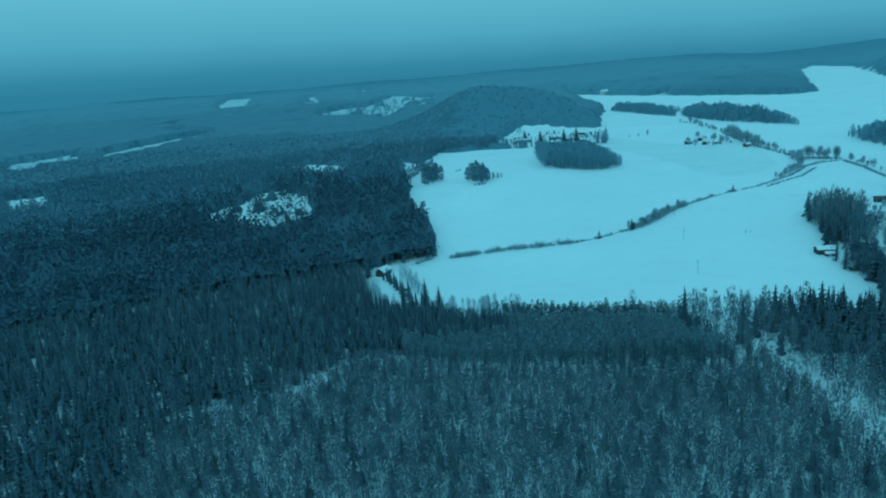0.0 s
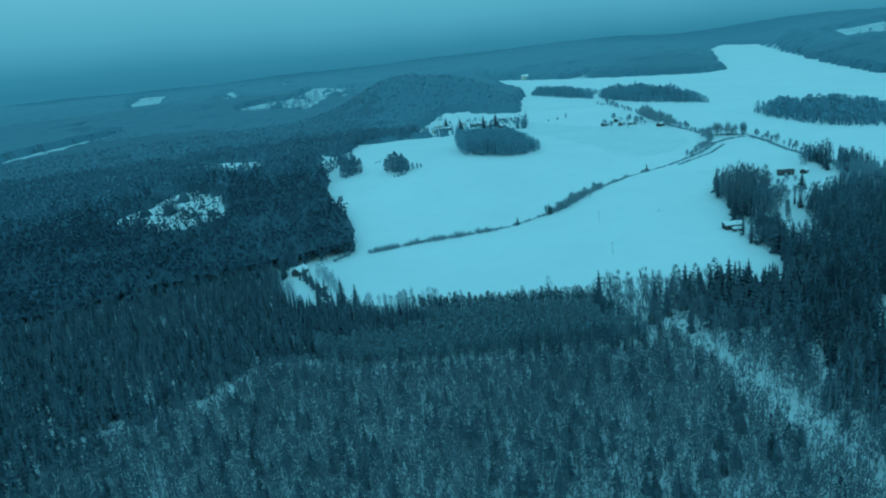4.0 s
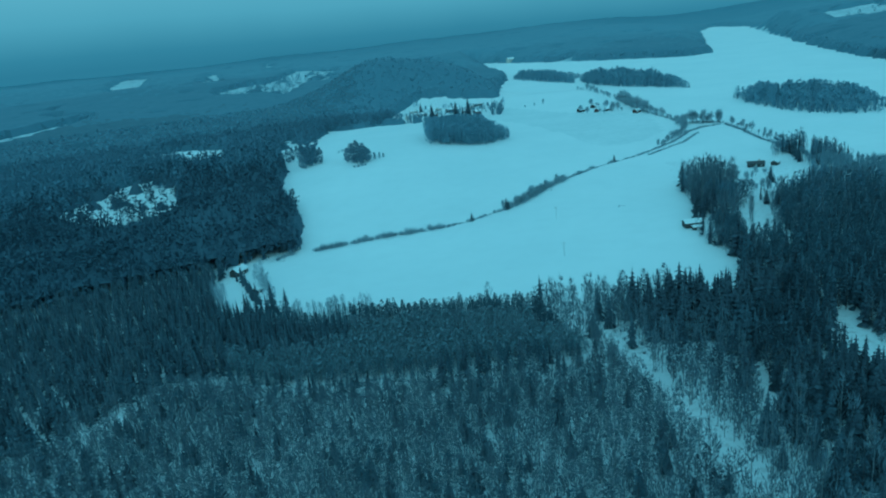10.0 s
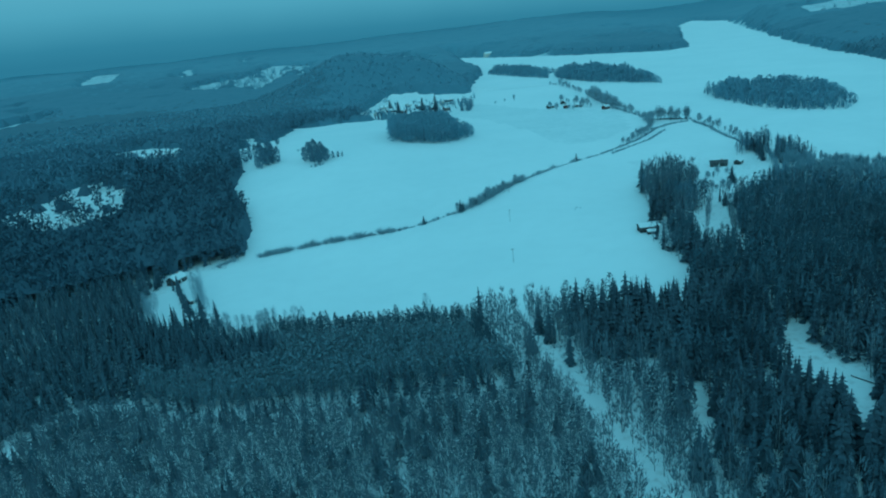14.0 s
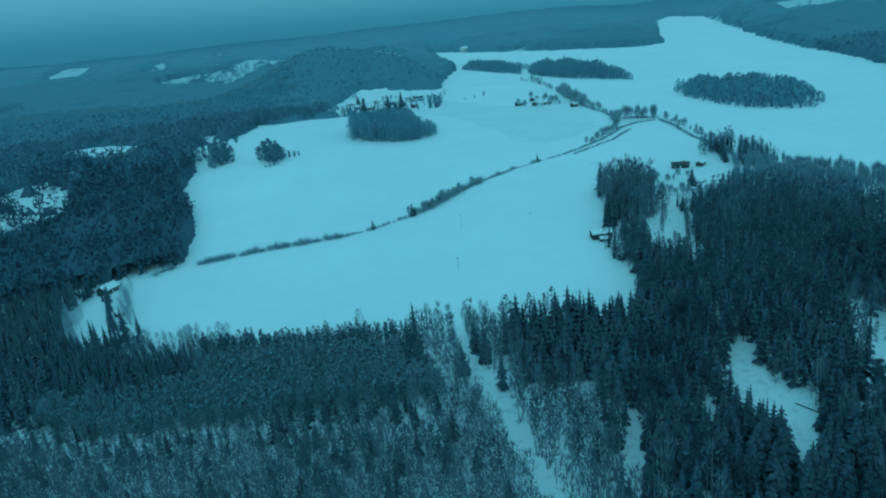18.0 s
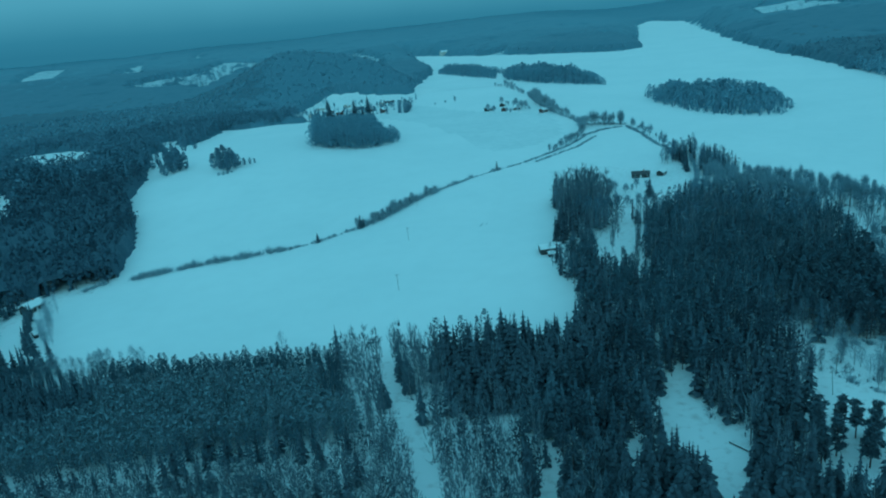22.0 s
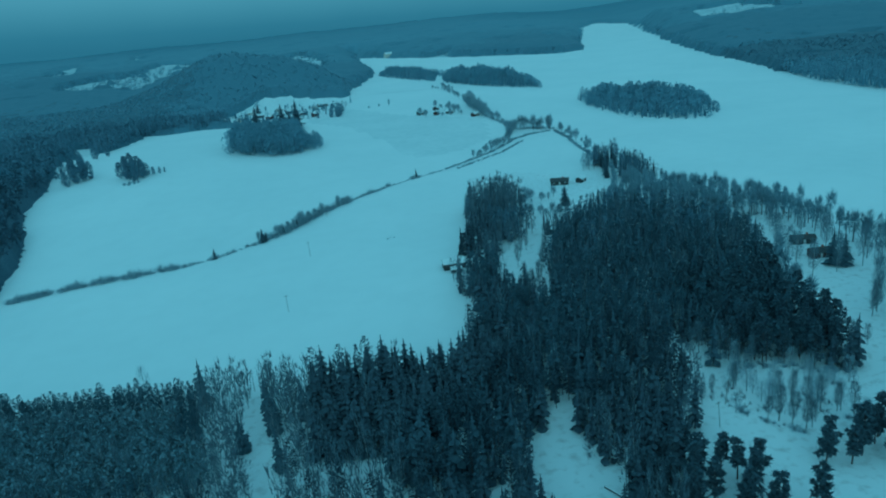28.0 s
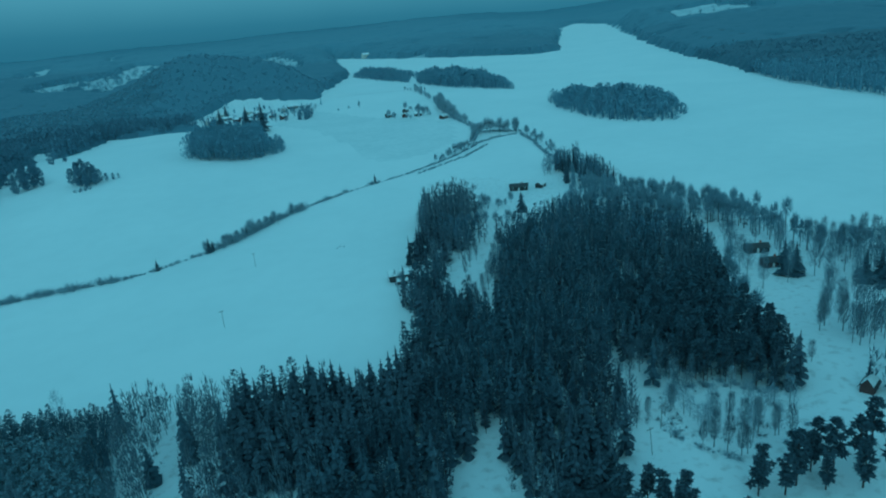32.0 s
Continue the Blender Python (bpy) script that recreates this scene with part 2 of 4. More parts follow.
    return np.where(wet, -np.clip(d * 0.2, 0.1, 2.0), np.where(d < 60, shore, z))


def np_mesh(name, verts, faces, materials, slots=None, smooth=False):
    """A mesh from arrays of corners and of triangles or quads."""
    k = faces.shape[1]
    me = bpy.data.meshes.new(name)
    me.vertices.add(len(verts))
    me.vertices.foreach_set("co", np.ascontiguousarray(verts, dtype=np.float32).ravel())
    me.loops.add(len(faces) * k)
    me.loops.foreach_set("vertex_index", np.ascontiguousarray(faces, dtype=np.int32).ravel())
    me.polygons.add(len(faces))
    me.polygons.foreach_set("loop_start", np.arange(0, len(faces) * k, k, dtype=np.int32))
    for m in materials:
        me.materials.append(m)
    if slots is not None:
        me.polygons.foreach_set("material_index", np.ascontiguousarray(slots, dtype=np.int32))
    if smooth:
        me.polygons.foreach_set("use_smooth", np.ones(len(faces), dtype=bool))
    me.update(calc_edges=True)
    return me


def spaced(stops):
    """Grid lines: runs of (from, to, step)."""
    out = []
    for a, b, step in stops:
        out.extend(np.arange(a, b, step))
    out.append(stops[-1][1])
    return np.array(out, float)


gx = spaced([(-4800, -1200, 150), (-1200, -400, 40), (-400, 700, 8), (700, 1300, 30), (1300, 2200, 50), (2200, 4800, 140)])
gy = spaced([(-4800, -200, 230), (-200, 100, 30), (100, 900, 8), (900, 1500, 20), (1500, 3000, 60), (3000, 4800, 150)])
mx, my = np.meshgrid(gx, gy)
mz = land(mx, my)
nx, ny = len(gx), len(gy)
idx = np.arange(nx * ny).reshape(ny, nx)
quads = np.stack([idx[:-1, :-1], idx[:-1, 1:], idx[1:, 1:], idx[1:, :-1]], -1).reshape(-1, 4)
cx, cy = (mx[:-1, :-1] + mx[1:, 1:]).ravel() / 2, (my[:-1, :-1] + my[1:, 1:]).ravel() / 2
STUBBLE_FIELD = [(209, 1045), (254, 930), (274, 759), (277, 688), (311, 692), (367, 742), (406, 887), (332, 999), (263, 1205)]
# beyond 1380 m the ground takes the snow colour dulled for haze
slots = np.where(inside(cx, cy, FIELD), np.where(inside(cx, cy, STUBBLE_FIELD), 2, 0), np.where(np.hypot(cx - 100, cy - 50) > 1380, 3, 1))
ground = new("ground", np_mesh("ground", np.stack([mx, my, mz], -1).reshape(-1, 3), quads, [SNOW, GROUND, STUBBLE, HAZED_SNOW], slots, True))
tagged(ground, "gently rolling snow-covered fields and forest floor", "ground", kind="structure")

bm = bmesh.new()
bm.faces.new([bm.verts.new((x, y, 0.12)) for x, y in LAKE])
bmesh.ops.triangulate(bm, faces=bm.faces[:])
lake_mesh = bpy.data.meshes.new("lake_ice")
bm.to_mesh(lake_mesh)
bm.free()
lake_mesh.materials.append(SNOW)
lake = tagged(new("lake_ice", lake_mesh), "frozen lake covered with smooth even snow", "lake", kind="structure")


# ---- trees ----
rng = np.random.default_rng(7)


def tube(path, radii, sides=4):
    """A tapered stem along points."""
    v, f = [], []
    for k, (p, r) in enumerate(zip(path, radii)):
        for s in range(sides):
            a = 2 * math.pi * s / sides
            v.append((p[0] + r * math.cos(a), p[1] + r * math.sin(a), p[2]))
        if k:
            for s in range(sides):
                a0, a1 = (k - 1) * sides + s, (k - 1) * sides + (s + 1) % sides
                f += [(a0, a1, a1 + sides), (a0, a1 + sides, a0 + sides)]
    return np.array(v, float), np.array(f, int)


def joined(parts):
    vs, fs, off = [], [], 0
    for v, f in parts:
        vs.append(v)
        fs.append(f + off)
        off += len(v)
    return np.concatenate(vs), np.concatenate(fs)


def blade(root, tip, width, sag):
    """A drooping spray: two triangles folded along the middle."""
    root, tip = np.array(root, float), np.array(tip, float)
    out = tip - root
    side = np.cross(out, (0, 0, 1.0))
    side /= np.linalg.norm(side) + 1e-9
    mid = root + out * 0.6 - (0, 0, sag)
    return np.array([root, mid + side * width, tip, mid - side * width]), np.array([(0, 1, 2), (0, 2, 3)])


def spruce(r, whorls=11, arms=5, thin=1.0):
    """Trunk and crown of a spruce one unit high."""
    trunk = tube([(0, 0, 0), (0, 0, 0.5), (0, 0, 0.97)], [0.014, 0.010, 0.003], 5)
    parts = []
    low = r.uniform(0.06, 0.16)
    for w in range(whorls):
        s = w / (whorls - 1)
        z = low + (0.955 - low) * s ** 0.92
        reach = 0.165 * thin * (1 - s) ** 0.85 + 0.009
        n = max(4, round(arms * (1 - 0.4 * s)))
        turn = r.uniform(0, 6.28)
        for k in range(n):
            a = turn + 6.283 * k / n + r.uniform(-0.25, 0.25)
            q = reach * r.uniform(0.72, 1.15)
            drop = q * r.uniform(0.35, 0.75)
            zz = z + r.uniform(-0.04, 0.04) * (1 - s)
            parts.append(blade((0, 0, zz + 0.02), (q * math.cos(a), q * math.sin(a), zz - drop), q * 0.48, q * 0.08))
    parts.append(tube([(0, 0, low), (0, 0, 0.55), (0, 0, 1.0)], [0.055 * thin, 0.034 * thin, 0.0], 5))
    return trunk, joined(parts)


def birch(r, limbs=5, twigs=110, spread=1.0, bare=0.2, fine=1.0):
    """Trunk and bare brushy crown of a birch one unit high."""
    lean = r.uniform(-0.05, 0.05, 2)
    path = [(lean[0] * s * s, lean[1] * s * s, s) for s in (0, 0.45, 0.8, 1.0)]
    trunk = tube(path, [0.0100, 0.007, 0.003, 0.0006], 3)
    parts = []
    for k in range(limbs):
        s = bare + (0.8 - bare) * (k + r.uniform(0, 1)) / limbs
        a = r.uniform(0, 6.283)
        base = np.array((lean[0] * s * s, lean[1] * s * s, s))
        q = spread * 0.09 * r.uniform(0.6, 1.1)
        parts.append(tube([base, base + (q * math.cos(a), q * math.sin(a), min(0.16, 0.96 - s))], [0.0028, 0.0006], 3))
    for j in range(twigs):
        s = bare + (0.93 - bare) * r.uniform(0, 1) ** 0.85
        girth = spread * 0.115 * math.sin(math.pi * min(1, (s - bare + 0.12) / (1.12 - bare))) ** 0.7
        a, q = r.uniform(0, 6.283), girth * math.sqrt(r.uniform(0, 1))
        p = np.array((lean[0] * s * s + q * math.cos(a), lean[1] * s * s + q * math.sin(a), s))
        d = np.array((math.cos(a) * 0.4 + r.normal() * 0.25, math.sin(a) * 0.4 + r.normal() * 0.25, r.uniform(0.9, 2.2)))
        d *= r.uniform(0.08, 0.18) / np.linalg.norm(d)
        w = np.cross(d, r.normal(size=3))
        w *= fine * r.uniform(0.003, 0.0065) / (np.linalg.norm(w) + 1e-9)
        parts.append((np.array([p - w, p + w, p + d]), np.array([(0, 1, 2)])))
    return trunk, joined(parts)


def round_crown(r, sprays=50, wide=0.19, low=0.42, tall=0.56, girth=1.0):
    """A tree one unit high with a brushy round head that hangs low."""
    trunk = tube([(0, 0, 0), (0, 0, 0.6)], [0.014, 0.006], 3)
    parts = []
    mid = low + (1 - low) * 0.4
    for k in range(sprays):
        d = r.normal(size=3)
        d[2] = d[2] * 0.9 + 0.15
        d /= np.linalg.norm(d)
        reach = np.array((wide, wide, (1 - mid) if d[2] > 0 else (mid - low * 0.4)))
        start = d * reach * r.uniform(0.1, 0.6) + (0, 0, mid)
        end = d * reach * r.uniform(0.75, 1.08) + (0, 0, mid + 0.03)
        w = np.cross(end - start, r.normal(size=3))
        w *= girth * r.uniform(0.03, 0.055) / (np.linalg.norm(w) + 1e-9)
        parts.append((np.array([start - w, start + w, end]), np.array([(0, 1, 2)])))
    return trunk, joined(parts)


def soft_crown(r, flakes=90, wide=0.14, low=0.25, size=0.05):
    """A tree one unit high whose crown is a soft upright cloud of small sprays."""
    trunk = tube([(0, 0, 0), (0, 0, 0.85)], [0.010, 0.003], 3)
    parts = []
    for k in range(flakes):
        s = r.uniform(0, 1) ** 0.9
        girth = wide * (math.sin(math.pi * (0.12 + 0.86 * s)) ** 0.75 + 0.06)
        a, q = r.uniform(0, 6.283), girth * r.uniform(0, 1) ** 0.4
        p = np.array((q * math.cos(a), q * math.sin(a), low + (0.97 - low) * s))
        d, w = r.normal(size=3), r.normal(size=3)
        d[2] = abs(d[2]) * 2.2
        d *= size * r.uniform(0.7, 1.4) / np.linalg.norm(d)
        w *= 0.5 * size / np.linalg.norm(w)
        parts.append((np.array([p - w, p + w, p + d]), np.array([(0, 1, 2)])))
    return trunk, joined(parts)


def shrub(r, stems=70):
    """A leafless bush one unit high: thin stems fanning out of one root."""
    parts = []
    for k in range(stems):
        a = r.uniform(0, 6.283)
        out = r.uniform(0.02, 0.62)
        tip = np.array((out * math.cos(a), out * math.sin(a), (1 - out * 0.55) * r.uniform(0.55, 1.0)))
        base = tip * r.uniform(0.0, 0.35) + np.array((r.normal() * 0.12, r.normal() * 0.12, 0))
        w = np.cross(tip, r.normal(size=3))
        w *= r.uniform(0.010, 0.026) / (np.linalg.norm(w) + 1e-9)
        parts.append((np.array([base - w, base + w, tip]), np.array([(0, 1, 2)])))
    return tube([(0, 0, 0), (0, 0, 0.4)], [0.03, 0.02], 4), joined(parts)


def pine(r, clumps=18, tufts=48, bare=0.36):
    """Trunk and crown of a pine one unit high: foliage in billowing clumps."""
    lean = r.uniform(-0.05, 0.05, 2)
    path = [(lean[0] * s * s, lean[1] * s * s, s) for s in (0, 0.35, 0.7, 0.93)]
    parts = [tube(path, [0.014, 0.011, 0.007, 0.002], 5)]
    crown = []
    for k in range(clumps):
        s = bare + (0.92 - bare) * (k + r.uniform(0, 0.9)) / clumps
        u = (s - bare) / (1 - bare)
        a = k * 2.4 + r.uniform(-0.6, 0.6)
        q = 0.125 * math.sin(math.pi * (0.28 + 0.68 * u)) * r.uniform(0.35, 1.1)
        c = np.array((lean[0] * s * s + q * math.cos(a), lean[1] * s * s + q * math.sin(a), s))
        parts.append(tube([(lean[0] * s * s, lean[1] * s * s, s - 0.06), c], [0.004, 0.0015], 3))
        bulk = r.uniform(0.075, 0.11) * (1.1 - 0.35 * u)
        for j in range(tufts):
            d = np.array((r.normal(), r.normal(), r.normal() * 1.0 + 0.1))
            d *= bulk * r.uniform(0.6, 1.15) / np.linalg.norm(d)
            w = np.cross(d, r.normal(size=3))
            w *= bulk * 0.24 / (np.linalg.norm(w) + 1e-9)
            crown.append((np.array([c + d * 0.25 - w, c + d * 0.25 + w, c + d]), np.array([(0, 1, 2)])))
    return joined(parts), joined(crown)


def scatter(protos, px, py, heights, widths, r):
    """Many trees as one set of arrays: corner array, triangles, slots."""
    vs, fs, ss, off = [], [], [], 0
    pz = land(px, py)
    pick = r.integers(0, len(protos), len(px))
    turn = r.uniform(0, 6.283, len(px))
    for k, (v, f, slot) in enumerate(protos):
        m = pick == k
        n = int(m.sum())
        if not n:
            continue
        c, s = np.cos(turn[m])[:, None], np.sin(turn[m])[:, None]
        h, w = heights[m][:, None], widths[m][:, None]
        x = (v[None, :, 0] * c - v[None, :, 1] * s) * h * w + px[m][:, None]
        y = (v[None, :, 0] * s + v[None, :, 1] * c) * h * w + py[m][:, None]
        z = v[None, :, 2] * h + pz[m][:, None] - 0.15
        vs.append(np.stack([x, y, z], -1).reshape(-1, 3))
        fs.append((f[None] + (np.arange(n) * len(v))[:, None, None]).reshape(-1, 3) + off)
        ss.append(np.tile(slot, n))
        off += n * len(v)
    return np.concatenate(vs), np.concatenate(fs), np.concatenate(ss)


def proto(trunk, crown):
    v, f = joined([trunk, crown])
    return v, f, np.concatenate([np.zeros(len(trunk[1]), int), np.ones(len(crown[1]), int)])


SPRUCES = [spruce(rng, 12, 6, t) for t in (0.9, 1.0, 1.1, 1.2, 0.95, 1.1)]
BIRCHES = [birch(rng, 2, 50, t, 0.14, 2.3) for t in (0.85, 1.0, 1.15, 1.3, 0.95)]
BIRCHES_FINE = [birch(rng, 8, 460, t, 0.2, 0.5) for t in (0.55, 0.65, 0.8, 0.5, 0.7)]
ISLE_TREES = [soft_crown(rng, 60, w, 0.14, 0.10) for w in (0.15, 0.18, 0.21, 0.16)]
COPSE_TREES = [soft_crown(rng, 260, w, 0.04, 0.05) for w in (0.17, 0.2, 0.24, 0.16)]
ROUNDS_FINE = [round_crown(rng, 170, w, 0.1, 0.56, 0.6) for w in (0.22, 0.26, 0.3, 0.2)]
UNDERGROWTH = [shrub(rng, 18) for k in range(3)]
PINES = [pine(rng, bare=b) for b in (0.3, 0.22, 0.34, 0.26)]
FOREST_PINES = [soft_crown(rng, 170, w, 0.14, 0.045) for w in (0.10, 0.12, 0.14)]
SHORE_TREES = [round_crown(rng, 210, w, 0.34, 0.56, 0.2) for w in (0.15, 0.18, 0.21)]
YOUNG_PINES = [soft_crown(rng, 130, w, 0.15, 0.07) for w in (0.17, 0.2, 0.23)]
BUSHES = [shrub(rng) for k in range(4)]
STAND_SPRUCES = [spruce(rng, 8, 4, t) for t in (1.0, 1.1, 1.2, 1.05)]
CLUMP_TREES = [soft_crown(rng, 230, w, 0.03, 0.095) for w in (0.18, 0.22, 0.25)]
MID_SPRUCES = [spruce(rng, 4, 4, t) for t in (0.95, 1.05, 1.2)]
MID_ROUNDS = [soft_crown(rng, 42, w, 0.12, 0.11) for w in (0.17, 0.2, 0.23)]

# ---- where the woods stand ----
# open places within the woods
CLEARINGS = [
    [(-247, 708), (-246, 727), (-229, 758), (-212, 792), (-180, 804), (-148, 772), (-132, 710), (-120, 660), (-126, 634), (-146, 616), (-172, 614), (-204, 640), (-234, 680)],
    [(-296, 1125), (-240, 1105), (-213, 1112), (-174, 1074), (-142, 1030), (-108, 850), (-150, 852), (-206, 905)],
    [(-112, 256), (-104, 266), (-66, 277), (-52, 302), (-47, 298), (-58, 270), (-98, 252)],
    [(-54, 500), (-56, 460), (-44, 398), (-10, 390), (-8, 500)],
    [(192, 186), (190, 188), (204, 208), (209, 227), (210, 246), (216, 262), (228, 275), (240, 277), (230, 260), (226, 248), (234, 240), (226, 223), (205, 200)],
    [(280, 276), (267, 256), (258, 243), (238, 226), (236, 205), (275, 180), (350, 210), (335, 258), (318, 256), (308, 268), (299, 275)],
    [(246, 356), (262, 360), (286, 405), (297, 428), (286, 438), (264, 418), (250, 386)],
    [(262, 505), (290, 606), (378, 580), (372, 545), (348, 495), (338, 458), (300, 436), (285, 446)],
    [(384, 372), (362, 335), (346, 305), (338, 290), (333, 270), (326, 250), (380, 240), (460, 240), (470, 350), (440, 380)],
    [(135.5, 345), (140.5, 345), (141.5, 318), (144, 284), (143.5, 216), (147, 185), (139, 185), (137.5, 217), (137, 254), (136, 284), (136, 318)],
    [(284, 297), (293, 295), (282, 272), (275, 274)],
    [(-414, 2301), (-259, 2573), (-200, 3200), (2, 2972), (19, 2359), (-90, 2353), (-122, 1879), (-187, 1990), (-369, 2103)],
    [(-700, 3600), (-655, 3900), (-371, 2494), (-459, 2460)],
    [(-345, 3454), (-296, 3440), (-420, 4300), (-480, 4300)],
    [(251, 2752), (345, 2721), (393, 2377), (336, 1940), (308, 2025), (234, 2470)],
    [(-30, 1330), (60, 1310), (70, 1290), (-20, 1300)],
    [(104, 1225), (170, 1258), (258, 1240), (280, 1180), (221, 1015), (156, 1100), (97, 1120)],
    [(-40, 1320), (-6, 1206), (-17, 1195), (-50, 1260)],
    [(-88, 1084), (-53, 1081), (-24, 900), (-60, 939)],
    [(-753, 1529), (-597, 1917), (-560, 1800), (-575, 1685), (-619, 1405), (-652, 1324)],
    [(-913, 1455), (-825, 1640), (-686, 1360), (-791, 1259)],
    [(-619, 971), (-557, 988), (-471, 834), (-527, 824)],
    [(1480, 2050), (1600, 2350), (1800, 2300), (1700, 1850)],
    [(-950, 3053), (-1150, 4200), (-900, 3600), (-662, 2459), (-749, 2410)],
]
CLEARINGS.append([(296, 1240), (318, 1440), (350, 1430), (480, 1300), (470, 1180), (455, 1100)])
CLEARINGS.append([(396, 590), (380, 720), (390, 900), (420, 1100), (420, 1280), (480, 1290), (480, 1180), (430, 880), (450, 740), (430, 600)])
CLEARINGS.append([(171, 273), (175, 272), (166, 249), (162, 248)])
CLEARINGS.append([(174, 244), (180, 244), (163, 206), (158, 208)])
CLEARINGS.append([(199, 248), (206, 248), (196, 229), (191, 229)])
CLEARINGS.append([(278, 290), (290, 296), (288, 282), (275, 271)])
CLEARINGS.append([(300, 436), (325, 450), (346, 455), (364, 468), (372, 492), (384, 520), (410, 560), (372, 560), (348, 495), (338, 458)])
CLEARINGS.append([(112, 1112), (104, 1240), (150, 1330), (298, 1282), (304, 1150), (246, 1090), (160, 1096)])
CLEARINGS.append([(404, 404), (382, 402), (362, 335), (420, 300), (430, 330)])
CLEARINGS.append([(224, 398), (224, 426), (246, 426), (248, 402)])
ISLAND = [(550, 940), (530, 860), (522, 790), (527, 740), (545, 704), (572, 686), (602, 716), (640, 800), (625, 880), (590, 930)]
SPIT = [(492, 1370), (512, 1245), (545, 1160), (572, 1100), (590, 1180), (596, 1260), (590, 1420), (545, 1500), (510, 1470)]
POINT = [(425, 1720), (452, 1560), (486, 1425), (505, 1500), (540, 1560), (520, 1700), (470, 1850)]
COPSE = [(120, 784), (148, 762), (170, 748), (190, 767), (210, 788), (206, 815), (195, 835), (190, 880), (126, 885)]
GROVE = [(262, 470), (272, 508), (300, 515), (300, 476), (283, 456)]


def widened(poly, by):
    mx_, my_ = sum(p[0] for p in poly) / len(poly), sum(p[1] for p in poly) / len(poly)
    return [(mx_ + (x - mx_) * by, my_ + (y - my_) * by) for x, y in poly]


# the far openings, part hidden by tall woods, are shrunk to fit the camera's view
CLEARINGS = [widened(c, 0.88) if 10 < k < 24 and k != 16 else c for k, c in enumerate(CLEARINGS)]


def wooded(px, py):
    m = ~inside(px, py, LAKE) & ~inside(px, py, FIELD)
    left = rng.uniform(0, 1, px.shape)
    for k, c in enumerate(CLEARINGS):
        m &= ~inside(px, py, c) | (left < (0.16 if k == 0 else 0.3 if k == 2 else 0.12 if k == 31 else 0.0 if k > 23 else 0.1 if k == 16 else 0.2 if 10 < k < 16 else 0.03 if k > 10 else 0.0))
    return m | inside(px, py, ISLAND) | inside(px, py, SPIT) | inside(px, py, POINT) | inside(px, py, GROVE)


def jittered(x0, x1, y0, y1, step, r):
    x, y = np.meshgrid(np.arange(x0, x1, step), np.arange(y0, y1, step))
    x, y = x.ravel(), y.ravel()
    return x + r.uniform(-0.48, 0.48, len(x)) * step, y + r.uniform(-0.48, 0.48, len(x)) * step


def off_line(px, py):
    """How far a place lies from the line of the flight."""
    s = np.clip((px * 180 + py * 104) / (180 ** 2 + 104 ** 2), 0, 1)
    return np.hypot(px - 180 * s, py - 104 * s)


def in_view(px, py):
    """Leaves out ground that lies behind or far beside the flight."""
    return (np.arctan2(px - 5, py) > -0.74) & (np.arctan2(px - 175, py - 100) < 1.0) & (np.hypot(px, py) > 138) & (py > 0.5 * px + 40) & (np.hypot(px - 180, py - 104) > 60)


def stuff(name, protos, px, py, h, w, mats, label, category="forest"):
    if not len(px):
        return None
    v, f, s = scatter(protos, px, py, h, w, rng)
    return tagged(new(name, np_mesh(name, v, f, mats, s)), label, category, kind="stuff")


# added glowing ring for far haze: dim over the last woods, sky-bright above
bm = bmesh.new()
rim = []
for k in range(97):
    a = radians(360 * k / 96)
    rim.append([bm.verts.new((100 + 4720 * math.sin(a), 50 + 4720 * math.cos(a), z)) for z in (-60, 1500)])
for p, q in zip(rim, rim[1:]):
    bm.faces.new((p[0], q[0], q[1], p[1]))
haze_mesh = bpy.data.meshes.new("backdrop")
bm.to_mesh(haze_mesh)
bm.free()
m, n, l, b = material("haze")
coord = n.new("ShaderNodeTexCoord")
split = n.new("ShaderNodeSeparateXYZ")
l.new(coord.outputs["Object"], split.inputs[0])
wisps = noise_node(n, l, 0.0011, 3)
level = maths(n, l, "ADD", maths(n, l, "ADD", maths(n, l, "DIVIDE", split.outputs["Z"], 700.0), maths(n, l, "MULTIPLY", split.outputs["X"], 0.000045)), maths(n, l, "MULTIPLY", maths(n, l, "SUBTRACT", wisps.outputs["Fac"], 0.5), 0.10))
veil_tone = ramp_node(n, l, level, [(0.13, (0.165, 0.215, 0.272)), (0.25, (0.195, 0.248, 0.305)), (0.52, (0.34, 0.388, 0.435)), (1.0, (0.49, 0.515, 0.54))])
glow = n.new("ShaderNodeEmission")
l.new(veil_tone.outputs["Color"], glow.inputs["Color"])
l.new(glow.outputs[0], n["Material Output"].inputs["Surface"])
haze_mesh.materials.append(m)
tagged(new("backdrop", haze_mesh), "glowing backdrop ring painted as pale winter haze", "haze", kind="structure")

# near woods, by kind of stand
nx_, ny_ = jittered(-420, 480, 60, 600, 3.7, rng)
ex, ey = jittered(-40, 135, 265, 385, 2.5, rng)
EASTBIRCH = [(240, 345), (258, 350), (280, 395), (292, 425), (330, 452), (322, 470), (290, 440), (262, 425), (248, 380)]
PLANTATION = [(-35, 390), (9, 380), (52, 366), (118, 348), (128, 336), (126, 278), (92, 286), (45, 289), (0, 292), (-22, 312)]
SHADOW_CLUMP = [(-34, 389), (10, 379), (30, 352), (28, 322), (-4, 316), (-30, 334)]
BIRCHWOOD = [(126, 338), (165, 330), (190, 316), (205, 290), (215, 220), (250, 150), (150, 60), (-120, 60), (-110, 235), (-50, 310), (-20, 310), (60, 295), (126, 270)]
ROADSIDE = [(118, 340), (158, 331), (155, 282), (136, 280), (126, 270)]
